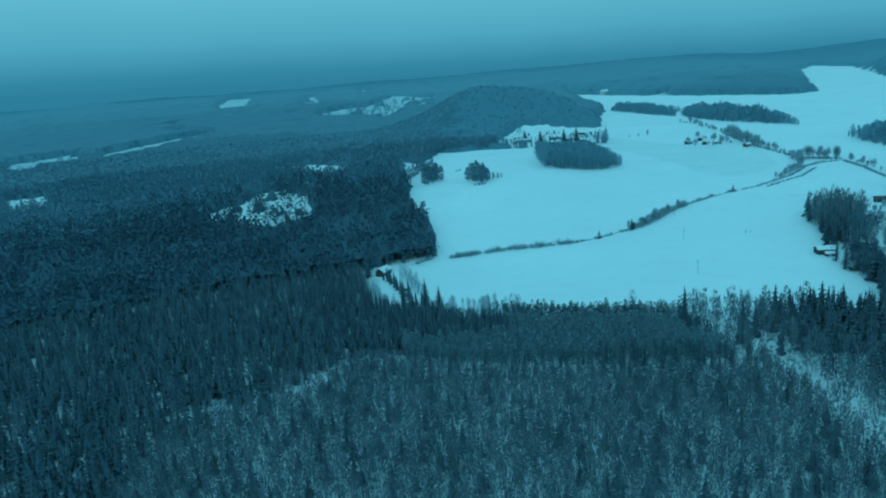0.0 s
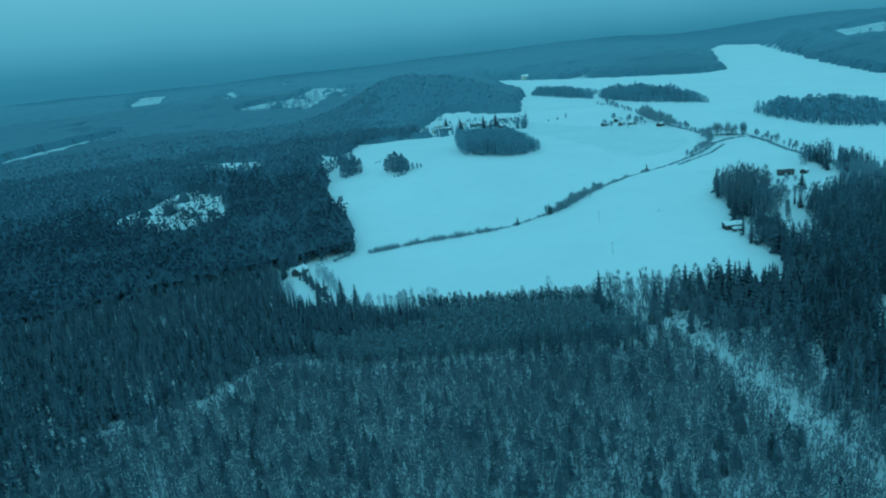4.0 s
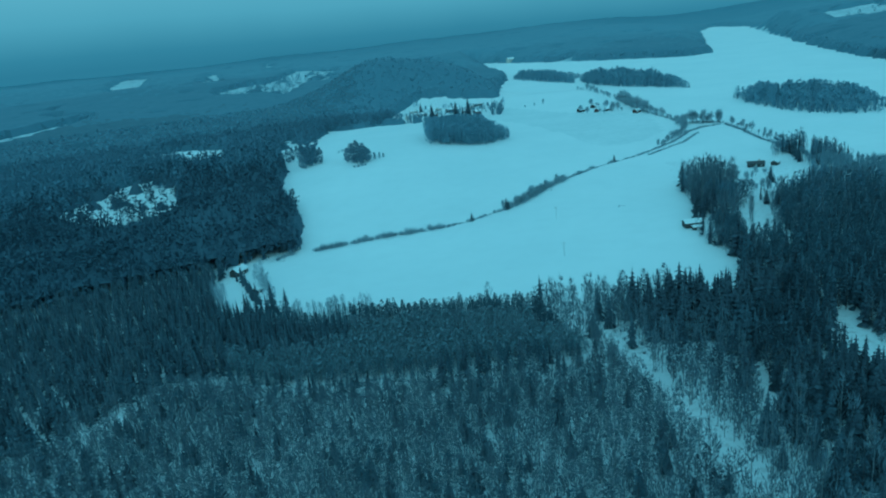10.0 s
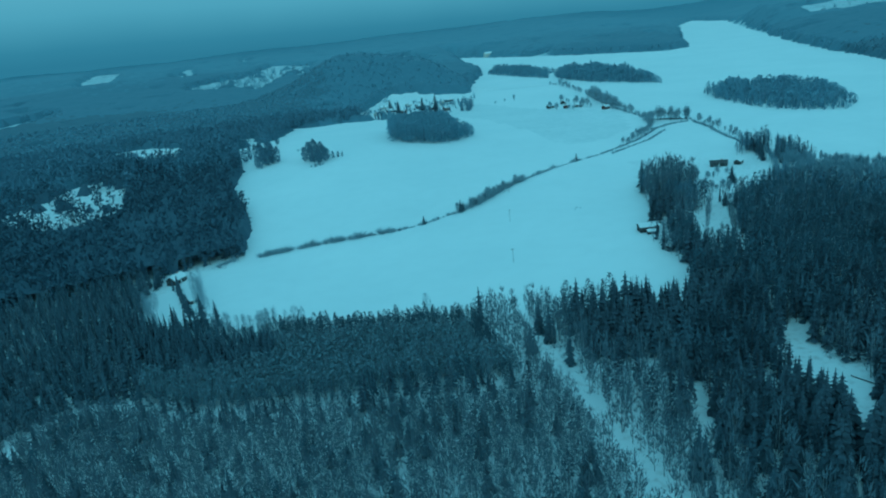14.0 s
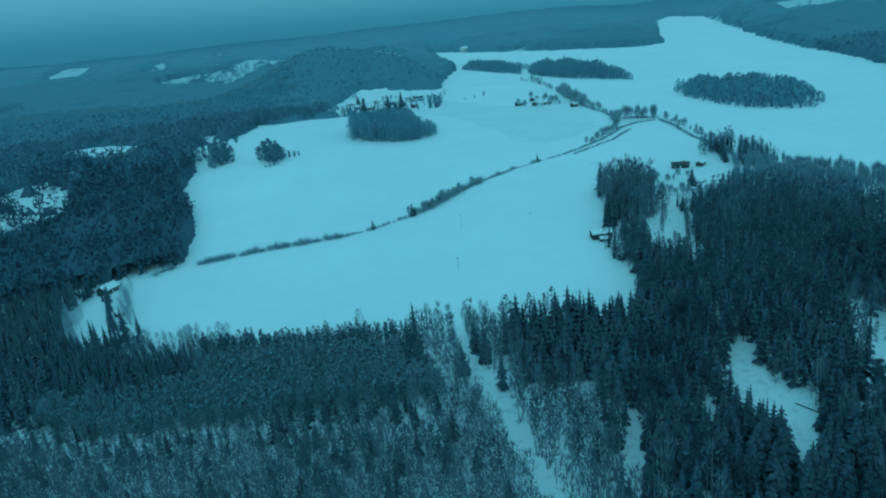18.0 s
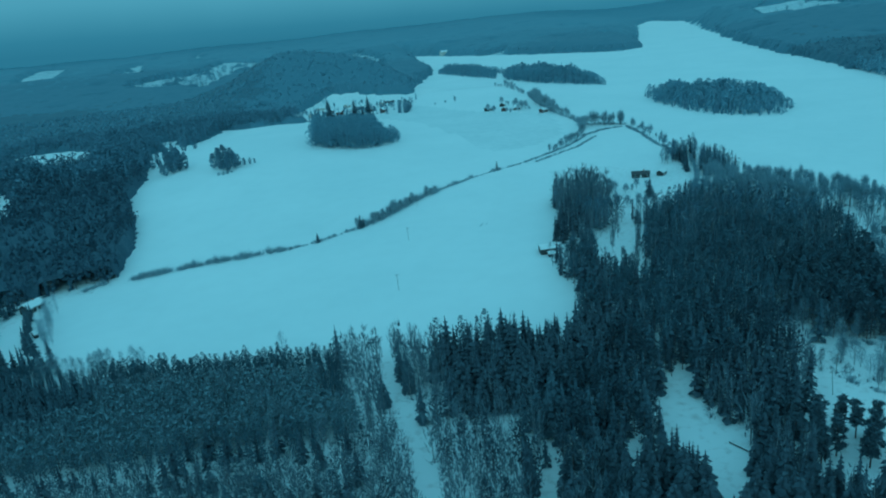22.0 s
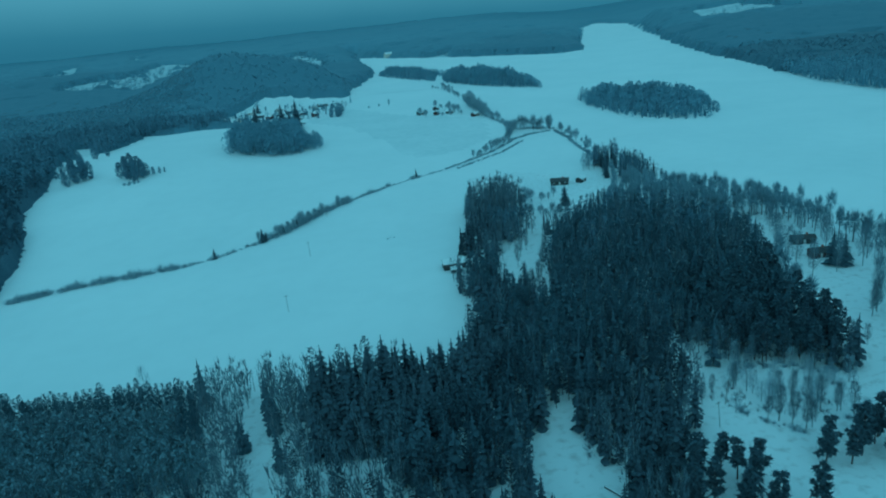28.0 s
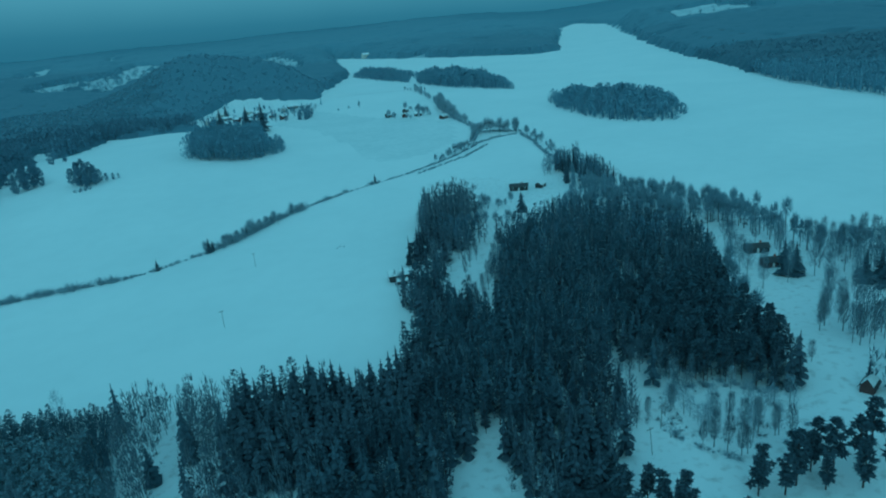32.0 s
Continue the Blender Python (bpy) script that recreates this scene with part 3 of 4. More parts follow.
DARKWOOD = [(158, 331), (166, 330), (210, 314), (232, 354), (236, 395), (262, 380), (250, 330), (205, 285), (178, 278), (155, 282)]
SHORE_LINE = [(366, 502), (386, 482), (388, 462), (396, 436), (406, 414), (406, 390), (409, 366), (412, 346), (424, 326), (446, 310), (470, 294)]
SHORE = [(x - 9, y - 5) for x, y in SHORE_LINE] + [(x + 9, y + 5) for x, y in reversed(SHORE_LINE)]
# bare trees stand between the dark eastern wood and the lake
LAKESIDE = [(322, 452), (342, 455), (358, 444), (366, 428), (373, 405), (376, 386), (370, 362), (353, 330), (340, 304), (334, 276), (350, 250), (480, 250), (480, 320), (430, 345), (425, 440), (400, 500), (365, 520), (340, 478)]
GLADE = [(134, 280), (155, 282), (174, 278), (175, 262), (166, 242), (160, 215), (142, 190), (130, 192), (134, 241)]
DENSE = [(126, 278), (92, 286), (45, 289), (0, 292), (-22, 312), (-25, 296), (0, 276), (45, 270), (92, 266), (126, 262)]


def thicket(px, py):
    """Young dense birch growth west of the forest lane."""
    return inside(px, py, BIRCHWOOD) & (px < 137) & ~inside(px, py, ROADSIDE) & ~inside(px, py, PLANTATION) & ~inside(px, py, DENSE)


tx, ty = jittered(-125, 140, 60, 300, 2.55, rng)
young = thicket(tx, ty)
keep = ~inside(nx_, ny_, PLANTATION) & ~inside(nx_, ny_, ROADSIDE) & ~thicket(nx_, ny_)
more = inside(ex, ey, PLANTATION)
rx, ry = jittered(115, 175, 222, 345, 2.9, rng)
road = inside(rx, ry, ROADSIDE) & ~inside(rx, ry, PLANTATION)
nx_, ny_ = np.concatenate([nx_[keep], ex[more], rx[road], tx[young]]), np.concatenate([ny_[keep], ey[more], ry[road], ty[young]])
keep = wooded(nx_, ny_) & in_view(nx_, ny_) & ((np.hypot(nx_ - 90, ny_ - 40) < 470) | (nx_ > 225))
nx_, ny_ = nx_[keep], ny_[keep]
count = len(nx_)
u = rng.uniform(0, 1, count)
patchy = rolling(nx_, ny_, 28, 11)
species = np.where(u < 0.26 + 0.18 * patchy, 1, 0)      # 0 spruce, 1 birch, 2 young frosted pine, 3 pine
chance = np.ones(count)
east = (nx_ > 205) & (ny_ > 262)
rough = rolling(nx_, ny_, 40, 14)
species[east] = np.where(u[east] < np.where(ny_[east] < 345, 0.12, 0.24) + 0.25 * patchy[east], 1, np.where(u[east] < 0.40 - 0.15 * rough[east], 6, np.where(u[east] < 0.48, 0, 4)))
west = (nx_ < 110) & (u > 0.3) & (species == 0)
species[west] = np.where(rng.uniform(0, 1, west.sum()) < 0.85, 6, 0)
m = inside(nx_, ny_, EASTBIRCH)
species[m] = np.where(u[m] < 0.9, 1, 6)
chance[m] = 0.4
m = east & (ny_ > 385) & (nx_ < 265)
species[m] = np.where(u[m] < 0.45, 1, 0)
chance[m] = 0.62
m = east & (nx_ > 298) & (ny_ < 330) & (u < 0.5)
species[m] = 3
m = inside(nx_, ny_, BIRCHWOOD)
leafless = 0.66 + 0.28 * patchy + 0.22 * np.clip((nx_ - 20) / 110, 0, 1)
pick = rng.uniform(0, 1, count)
other = np.where(pick < 0.35, 6, np.where(pick < 0.85, 4, 0))
species[m] = np.where(u < np.where(thicket(nx_, ny_), 0.9, leafless), 1, other)[m]
chance[m] = 1.0 - 0.15 * patchy[m]
NEARSPRUCE = [(172, 305), (190, 312), (215, 290), (222, 250), (216, 190), (250, 150), (200, 100), (152, 130), (152, 200), (166, 222)]
m = inside(nx_, ny_, NEARSPRUCE)
species[m] = np.where(u < np.where(nx_ < 181, 0.42, 0.12) + 0.22 * patchy, 1, other)[m]
m = (nx_ > 186) & (nx_ < 226) & (ny_ > 185) & (ny_ < 236)
species[m] = 0
m = inside(nx_, ny_, GLADE)
species[m] = np.where(u[m] < 0.94, 1, 4)
chance[m] = np.where(ny_[m] > 262, 0.55, np.where(nx_[m] > 150, 0.95, 0.8))
m = inside(nx_, ny_, DENSE)
species[m] = np.where(u[m] < 0.2, 0, np.where(u[m] < 0.85, 4, 1))
m = inside(nx_, ny_, PLANTATION)
species[m] = np.where(u[m] < 0.96, 2, 1)
shade = inside(nx_, ny_, SHADOW_CLUMP)
species[shade] = np.where(u[shade] < 0.7, 6, 0)
m &= (edge_distance(nx_, ny_, FIELD) < 14) | ((nx_ > 113) & (ny_ > 300))
species[m] = 4
m = inside(nx_, ny_, DARKWOOD)
species[m] = np.where(u[m] < 0.88, np.where((ny_[m] > 322) & (u[m] < 0.6), 4, 0), 1)
chance[m] = 1
m = inside(nx_, ny_, ROADSIDE)
species[m] = np.where(u[m] < 0.93, 1, 6)
chance[m] = np.where(nx_[m] < 137, 0.36, 0.58)
m = inside(nx_, ny_, LAKESIDE)
species[m] = np.where(u[m] < 0.95, 5, 4)
chance[m] = 0.34
m = inside(nx_, ny_, SHORE)
species[m] = 5
chance[m] = 0.42
keep = rng.uniform(0, 1, count) < chance
nx_, ny_, species = nx_[keep], ny_[keep], species[keep]
count = len(nx_)
hs = np.choose(species, [rng.normal(14.5, 2.4, count), rng.normal(14.5, 2.0, count), rng.normal(9.0, 0.9, count), rng.normal(15.5, 2, count), rng.normal(15.5, 1.6, count), rng.normal(15, 1.6, count), rng.normal(14.5, 2.2, count)])
m = inside(nx_, ny_, GROVE)
species[m] = np.where(rng.uniform(0, 1, m.sum()) < np.where(nx_[m] < 284, 0.8, 0.96), 1, 6)
hs[inside(nx_, ny_, PLANTATION) & (species == 4)] *= 0.64
hs[(species == 5) & (ny_ > 480)] *= 0.85
hs[inside(nx_, ny_, SHADOW_CLUMP) | inside(nx_, ny_, DENSE)] *= 0.72
low = thicket(nx_, ny_)
hs[low] *= 0.62
hs[(nx_ < 60) & ~low & ~inside(nx_, ny_, PLANTATION)] *= 0.8
hs = np.clip(hs, 5, 20) * np.where(m, 1.25, 1.0)
# the same conifers in three tones: the farther, the more mist in the colour
species[(species == 4) & (nx_ > 205) & (ny_ + 0.4 * (nx_ - 300) + 25 * rolling(nx_, ny_, 30, 17) + 30 * rng.normal(0, 1, count) > 425)] = 7
species[(species == 4) & (nx_ > 120) & ~inside(nx_, ny_, PLANTATION) & (ny_ + 22 * rolling(nx_, ny_, 26, 19) + 0.35 * np.clip(nx_ - 210, 0, 90) + 14 * rng.normal(0, 1, count) < 302)] = 8
ws = rng.uniform(0.9, 1.25, count) * np.where(low, 1.3, 1.0) * np.where(inside(nx_, ny_, DARKWOOD) & (species == 0), 1.3, 1.0)


# ---- single trees ----
def part(name, data, parent, label=""):
    ob = new(name, data)
    ob.parent = parent
    if label:
        tagged(ob, label)
    return ob


TALL = 15.0


def tree_meshes(name, models, bark, leaf):
    """One pair of meshes, trunk and crown, for each model, drawn 15 m high."""
    return [(np_mesh(name + "_trunk", t[0] * TALL, t[1], [bark]), np_mesh(name + "_crown", c[0] * TALL, c[1], [leaf])) for t, c in models]


def plant(name, meshes, x, y, h, label, group, width=1.0, category="tree"):
    trunk, crown = meshes[int(rng.integers(0, len(meshes)))]
    root = new(name)
    root.empty_display_size = 0.5
    s = h / TALL
    root.matrix_basis = pose(x, y, float(land(x, y)) - 0.15, 0, 0, float(rng.uniform(0, 360))) @ Matrix.Diagonal((s * width, s * width, s, 1))
    part("trunk", trunk, root)
    part("crown", crown, root)
    return tagged(root, label, category, group)


SPRUCE_MESHES = tree_meshes("spruce", SPRUCES, BARK, SPRUCE)
BIRCH_MESHES = tree_meshes("birch", BIRCHES_FINE, BIRCHBARK, TWIG)
FOREST_PINE_MESHES = tree_meshes("forest_pine", FOREST_PINES, PINEBARK, DUSKWOOD)
DARK_CONIFER_MESHES = tree_meshes("dark_conifer", FOREST_PINES, PINEBARK, SHADEWOOD)
HAZED_CONIFER_MESHES = tree_meshes("hazed_conifer", FOREST_PINES, PINEBARK, MISTWOOD)
SHORE_MESHES = tree_meshes("shore_tree", SHORE_TREES, BARK, HOARTWIG)
SNOWY_MESHES = tree_meshes("snowy_spruce", SPRUCES, BARK, FRINGE)
PINE_MESHES = tree_meshes("pine", PINES, PINEBARK, PINE)
YOUNG_MESHES = tree_meshes("young_pine", YOUNG_PINES, PINEBARK, FROSTED)
# along the near edge of the woods every tree is a thing of its own
near_rank = off_line(nx_, ny_) - 120 * (inside(nx_, ny_, ROADSIDE) | inside(nx_, ny_, SHORE))
for k, (name, meshes, models, mats, label, category, single, group, most) in enumerate([
        ("spruce", SPRUCE_MESHES, STAND_SPRUCES, [BARK, SPRUCE], "dense dark green spruce forest dusted with snow", "forest", "dark green spruce dusted with snow in the forest", "spruces at the near forest edge", 200),
        ("birch", BIRCH_MESHES, BIRCHES, [BIRCHBARK, TWIG], "leafless birch wood with bare grey twigs over snow", "forest", "leafless pale-stemmed birch standing in snow", "birches at the near forest edge", 200),
        ("young_pine", YOUNG_MESHES, YOUNG_PINES, [PINEBARK, FROSTED], "even young pine plantation grey with frost", "plantation", "young frosted pine in a dense plantation", "young pines of the plantation", 120),
        ("pine", PINE_MESHES, FOREST_PINES, [PINEBARK, PINE], "tall pines scattered among spruce and birch", "forest", "tall dark pine with a bare lower trunk", "pines at the near forest edge", 90),
        ("conifer", FOREST_PINE_MESHES, FOREST_PINES, [PINEBARK, DUSKWOOD], "dark conifer stand with soft narrow crowns", "forest", "dark conifer with a soft narrow crown", "conifers in the eastern wood", 130),
        ("shore_tree", SHORE_MESHES, SHORE_TREES, [BARK, HOARTWIG], "bare tall trees along the lake shore", "forest", "tall bare tree with a brushy round head by the shore", "bare trees along the eastern shore", 200),
        ("snowy_spruce", SNOWY_MESHES, STAND_SPRUCES, [BARK, FRINGE], "spruce forest with frosted needles west of the field", "forest", "spruce with frosted needles in the forest", "frosted spruces at the forest edge", 80),
        ("hazed_conifer", HAZED_CONIFER_MESHES, FOREST_PINES, [PINEBARK, MISTWOOD], "conifers towards the lake shore, paled in colour for mist", "forest", "conifer near the lake, paled in colour for mist", "rimed conifers near the lake", 30),
        ("dark_conifer", DARK_CONIFER_MESHES, FOREST_PINES, [PINEBARK, SHADEWOOD], "dense dark conifer wood round the small clearing", "forest", "dark green conifer with a narrow crown", "dark conifers by the clearing", 70)]):
    these = np.flatnonzero(species == k)
    these = these[np.argsort(near_rank[these])]
    for i in these[:most]:
        plant(name, meshes, float(nx_[i]), float(ny_[i]), float(hs[i]), single, group, float(ws[i]))
    rest = these[most:]
    stuff(name + "_forest", [proto(*p) for p in models], nx_[rest], ny_[rest], hs[rest], ws[rest], mats, label, category)

ux, uy = jittered(-300, 420, 70, 420, 5.4, rng)
keep = wooded(ux, uy) & in_view(ux, uy) & ~inside(ux, uy, PLANTATION) & ~thicket(ux, uy) & (rolling(ux, uy, 15, 8) > -0.8)
ux, uy = ux[keep], uy[keep]
stuff("undergrowth", [proto(*p) for p in UNDERGROWTH], ux, uy, rng.uniform(1.2, 3.6, len(ux)), rng.uniform(1.2, 2.2, len(ux)), [BARK, TWIG], "bare brush and saplings under the forest trees", "undergrowth")

# middle distance
qx, qy = jittered(-900, 1000, 250, 1900, 6.2, rng)
dd = np.hypot(qx - 90, qy - 40)
own = inside(qx, qy, ISLAND) | inside(qx, qy, SPIT) | inside(qx, qy, POINT)
keep = wooded(qx, qy) & in_view(qx, qy) & (dd >= 470) & ((dd < 1180) | own) & ~((qx > 225) & (qx < 470) & (qy < 600))
keep &= np.where(own, rolling(qx, qy, 25, 25) < 0.75, rolling(qx, qy, 34, 21) < 0.85)
qx, qy, own = qx[keep], qy[keep], own[keep]
rounded = rng.uniform(0, 1, len(qx)) < np.where(own, 0.8, 0.62) + 0.35 * rolling(qx, qy, 70, 4)
west = (qx < 40) & ~own
h = np.clip(rng.normal(16, 2.2, len(qx)), 8, 21) + 2 * inside(qx, qy, ISLAND) + 4 * inside(qx, qy, SPIT)
rim = np.minimum(np.minimum(edge_distance(qx, qy, ISLAND), edge_distance(qx, qy, SPIT)), edge_distance(qx, qy, POINT))
h = np.where(own, h * np.clip(0.62 + rim / 50, 0, 1.05) * (1 + 0.22 * rolling(qx, qy, 30, 27)), h)
w = rng.uniform(0.95, 1.4, len(qx)) * np.where(west, 1.12, 1.0)
rounded |= inside(qx, qy, CLEARINGS[0])
h = np.where(inside(qx, qy, CLEARINGS[16]) | inside(qx, qy, CLEARINGS[31]), 0.55 * h, h)
# past some 780 m the crowns take paler colours that stand in for haze
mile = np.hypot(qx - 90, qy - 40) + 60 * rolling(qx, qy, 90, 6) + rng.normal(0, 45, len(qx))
hazed = own | (mile > 780)
east_hill = qx > 640
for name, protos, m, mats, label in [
        ("spruce_wood", [proto(*p) for p in MID_SPRUCES], ~rounded & ~hazed, [BARK, MIDWOOD], "frosty spruce wood beyond the snowy field, lightened for haze"),
        ("mixed_wood", [proto(*p) for p in MID_ROUNDS], rounded & ~hazed, [BARK, MIDWOOD], "frosty mixed wood of pines and bare trees, lightened for haze"),
        ("hazed_spruce_wood", [proto(*p) for p in MID_SPRUCES], ~rounded & hazed & ~own & ~east_hill, [BARK, MISTWOOD], "spruces round the lake and village, paled for haze"),
        ("hazed_mixed_wood", [proto(*p) for p in MID_ROUNDS], rounded & hazed & ~own & ~east_hill, [BARK, MISTWOOD], "woods round the lake and village, paled for haze"),
        ("far_shore_wood", [proto(*p) for p in MID_ROUNDS + MID_SPRUCES[:2]], hazed & ~own & east_hill, [BARK, HAZEWOOD], "mixed wood on the far lake shore, paled for haze"),
        ("island_wood", [proto(*p) for p in ISLE_TREES], rounded & own, [BARK, HAZEWOOD], "trees on the lake island and the spit, paled for haze"),
        ("island_spruces", [proto(*p) for p in MID_SPRUCES], ~rounded & own, [BARK, MISTWOOD], "spruces among the trees of the lake island, paled for haze")]:
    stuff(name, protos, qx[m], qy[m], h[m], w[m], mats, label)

# far woods: a closed smooth canopy that runs on to the horizon, its colour paled with the distance as haze
spokes = np.radians(np.arange(-46, 62, 0.36))
reach = [480.0]
while reach[-1] < 4800:
    reach.append(reach[-1] + 0.0078 * reach[-1])
ga, gr = np.meshgrid(spokes, np.array(reach))
rows_, cols_ = ga.shape
ga = (ga + rng.uniform(-0.4, 0.4, ga.shape) * radians(0.36)).ravel()
gr = (gr * (1 + 0.0034 * rng.uniform(-1, 1, gr.shape))).ravel()
qx, qy = 90 + gr * np.sin(ga), 40 + gr * np.cos(ga)
leafy = wooded(qx, qy) & in_view(qx, qy) & ~inside(qx, qy, SPIT) & ~inside(qx, qy, ISLAND) & ~inside(qx, qy, POINT)
leafy &= ((gr < 1185) & (qx < 225)) | ((gr >= 1185) & (rolling(qx, qy, 60, 23) + 0.4 * rolling(qx, qy, 150, 9) < 0.85))
around = np.zeros((rows_ + 2, cols_ + 2), int)
around[1:-1, 1:-1] = leafy.reshape(rows_, cols_)
near_by = (around[:-2, 1:-1] + around[2:, 1:-1] + around[1:-1, :-2] + around[1:-1, 2:]).ravel()
leafy = (leafy & (near_by >= 2)) | (near_by == 4)
crest = np.where(gr < 1185, 7.5, np.where(gr < 1500, 11.5, 14.5)) + rng.normal(0, 0.9, len(qx)) + 2.0 * rolling(qx, qy, 55, 41)
crest *= np.where(inside(qx, qy, CLEARINGS[16]), 0.5, 1.0)
verts = np.stack([qx, qy, land(qx, qy) + np.where(leafy, crest, -1.0)], 1)
base = (np.arange(rows_ - 1)[:, None] * cols_ + np.arange(cols_ - 1)[None, :]).ravel()
quads = np.stack([base, base + 1, base + cols_ + 1, base + cols_], 1)
quads = quads[leafy[quads].any(1)]
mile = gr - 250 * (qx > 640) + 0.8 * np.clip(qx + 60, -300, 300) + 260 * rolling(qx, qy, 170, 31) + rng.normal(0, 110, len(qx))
haze_step = np.where((mile < 1330) | (gr + 90 * rolling(qx, qy, 170, 31) < 1560), 0, np.where(mile < 2400, 1, 2))
haze_step[(haze_step == 0) & (qx + 50 * rolling(qx, qy, 60, 12) + rng.normal(0, 30, len(qx)) > 20) & (qx < 430)] = 1
haze_step[gr + 60 * rolling(qx, qy, 90, 6) < 800] = 3
haze_step[(mile > 2900) & (gr > 2700)] = 4
tagged(new("far_woods", np_mesh("far_woods", verts, quads, [CANOPY, LUMPWOOD, FARWOOD, MIDWOOD, LASTWOOD], haze_step[quads[:, 0]], True)), "smooth woods reaching to the horizon, haze put into their colour", "forest", kind="stuff")

# treetops that stand out of it on the nearer hills
qx, qy = jittered(-1500, 1700, 500, 1750, 11.5, rng)
dd = np.hypot(qx - 90, qy - 40)
keep = wooded(qx, qy) & in_view(qx, qy) & (dd >= 1180) & (dd < 1520) & ~inside(qx, qy, SPIT) & ~inside(qx, qy, ISLAND) & ~inside(qx, qy, POINT)
keep &= rolling(qx, qy, 60, 23) + 0.4 * rolling(qx, qy, 150, 9) < 0.85
qx, qy, dd = qx[keep], qy[keep], dd[keep]
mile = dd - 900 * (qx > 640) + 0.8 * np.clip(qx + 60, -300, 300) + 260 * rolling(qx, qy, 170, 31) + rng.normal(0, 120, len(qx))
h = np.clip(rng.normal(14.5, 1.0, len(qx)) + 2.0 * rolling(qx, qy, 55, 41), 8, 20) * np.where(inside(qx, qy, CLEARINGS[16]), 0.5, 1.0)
# two tones again, the farther crowns paler for haze
for mat, word, m in [(MISTWOOD, "hazed", mile < 1250), (HAZEWOOD, "thickly hazed", mile >= 1250)]:
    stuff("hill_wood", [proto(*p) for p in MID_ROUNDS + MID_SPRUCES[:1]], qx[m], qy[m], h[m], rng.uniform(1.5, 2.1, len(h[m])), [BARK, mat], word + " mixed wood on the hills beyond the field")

# ragged rim of single crowns where the far canopy meets snow
qx, qy = jittered(-1500, 2100, 1000, 2900, 15, rng)
dd = np.hypot(qx - 90, qy - 40)
keep = (dd > 1500) & (dd < 2900) & in_view(qx, qy) & wooded(qx, qy) & ~inside(qx, qy, SPIT) & ~inside(qx, qy, ISLAND) & ~inside(qx, qy, POINT)
qx, qy = qx[keep], qy[keep]
brink = ~wooded(qx, qy - 26) | ~wooded(qx - 22, qy) | ~wooded(qx + 22, qy) | ~wooded(qx, qy + 26)
qx, qy = qx[brink], qy[brink]
stuff("far_edge_wood", [proto(*p) for p in MID_ROUNDS], qx, qy, rng.uniform(10, 17, len(qx)), rng.uniform(1.6, 2.4, len(qx)), [BARK, HAZEWOOD], "frosted trees along the edge of the far woods, paled for haze")

# sparse bare trees left standing in the openings
BUSH_MESHES = tree_meshes("bush", BUSHES, BARK, RIME_HAZE_TWIG)
# crowns out in the field and village carry haze in their base colour
ROUND_MESHES = tree_meshes("round_tree", ROUNDS_FINE, BARK, HAZEWOOD)
CLUMP_MESHES = tree_meshes("clump_tree", CLUMP_TREES, BARK, MISTWOOD)
COPSE_MESHES = tree_meshes("copse_tree", COPSE_TREES, BARK, HAZEWOOD)
PALE_BIRCH_MESHES = tree_meshes("pale_birch", [birch(rng, 6, 260, t, 0.15, 0.6) for t in (0.9, 1.1, 1.3)], BIRCHBARK, RIME_HAZE_TWIG)
MEADOW_BIRCH_MESHES = tree_meshes("meadow_birch", [birch(rng, 9, 420, t, 0.22, 0.5) for t in (0.9, 1.1, 1.25)], BIRCHBARK, SHORETWIG)
LANE_MESHES = tree_meshes("bare_tree", [round_crown(rng, 190, w, 0.15, 0.56, 0.34) for w in (0.2, 0.25, 0.3)], BARK, RIME_HAZE_TWIG)


def row(points, step, jitter, make):
    """Calls make(x, y) along a line of points, every step metres."""
    for (x0, y0), (x1, y1) in zip(points, points[1:]):
        n = max(1, int(math.hypot(x1 - x0, y1 - y0) / step))
        for k in range(n):
            s = (k + 0.5 + float(rng.uniform(-0.4, 0.4))) / n
            if rng.uniform(0, 1) < 0.04:
                continue
            make(x0 + (x1 - x0) * s + float(rng.uniform(-jitter, jitter)), y0 + (y1 - y0) * s + float(rng.uniform(-jitter, jitter)))


def size(low, high):
    return float(rng.uniform(low, high))


def uneven(low, high):
    """Mostly small, now and then a big one."""
    return low * 0.8 + (high * 1.2 - low * 0.8) * float(rng.uniform(0, 1)) ** 1.15


def hedge_bush(low, high, name="hedge_bush", where="beside the snowy field ditch"):
    def make(x, y):
        plant(name, BUSH_MESHES, x, y, uneven(low, high), "leafless frosted bush " + where, name.replace("_", " ") + " row", size(1.4, 2.3), "bush")
    return make


def shore_bush(low, high):
    return hedge_bush(low, high, "shore_bush", "along the snowy lake shore")


def meadow_bush(low, high):
    return hedge_bush(low, high, "meadow_bush", "at the edge of the meadow")


def lane_tree(low, high):
    def make(x, y):
        plant("bare_tree", LANE_MESHES, x, y, uneven(low, high * 1.05), "bare grey tree along the snowy shore lane", "bare trees along the shore lane", size(1.0, 1.4))
    return make


row([(3, 503), (34, 506), (63, 504), (98, 500)], 1.8, 1.2, hedge_bush(2.2, 5.4))
row([(98, 500), (116, 504), (143, 516)], 2.6, 0.8, hedge_bush(1.4, 3.0))
for k in range(26):
    x = size(-4, 46)
    plant("plantation_birch", PALE_BIRCH_MESHES, x, 370 - 0.235 * x + size(0, 5), size(10, 13), "pale leafless birch behind the plantation", "birches along the plantation", size(0.9, 1.4))
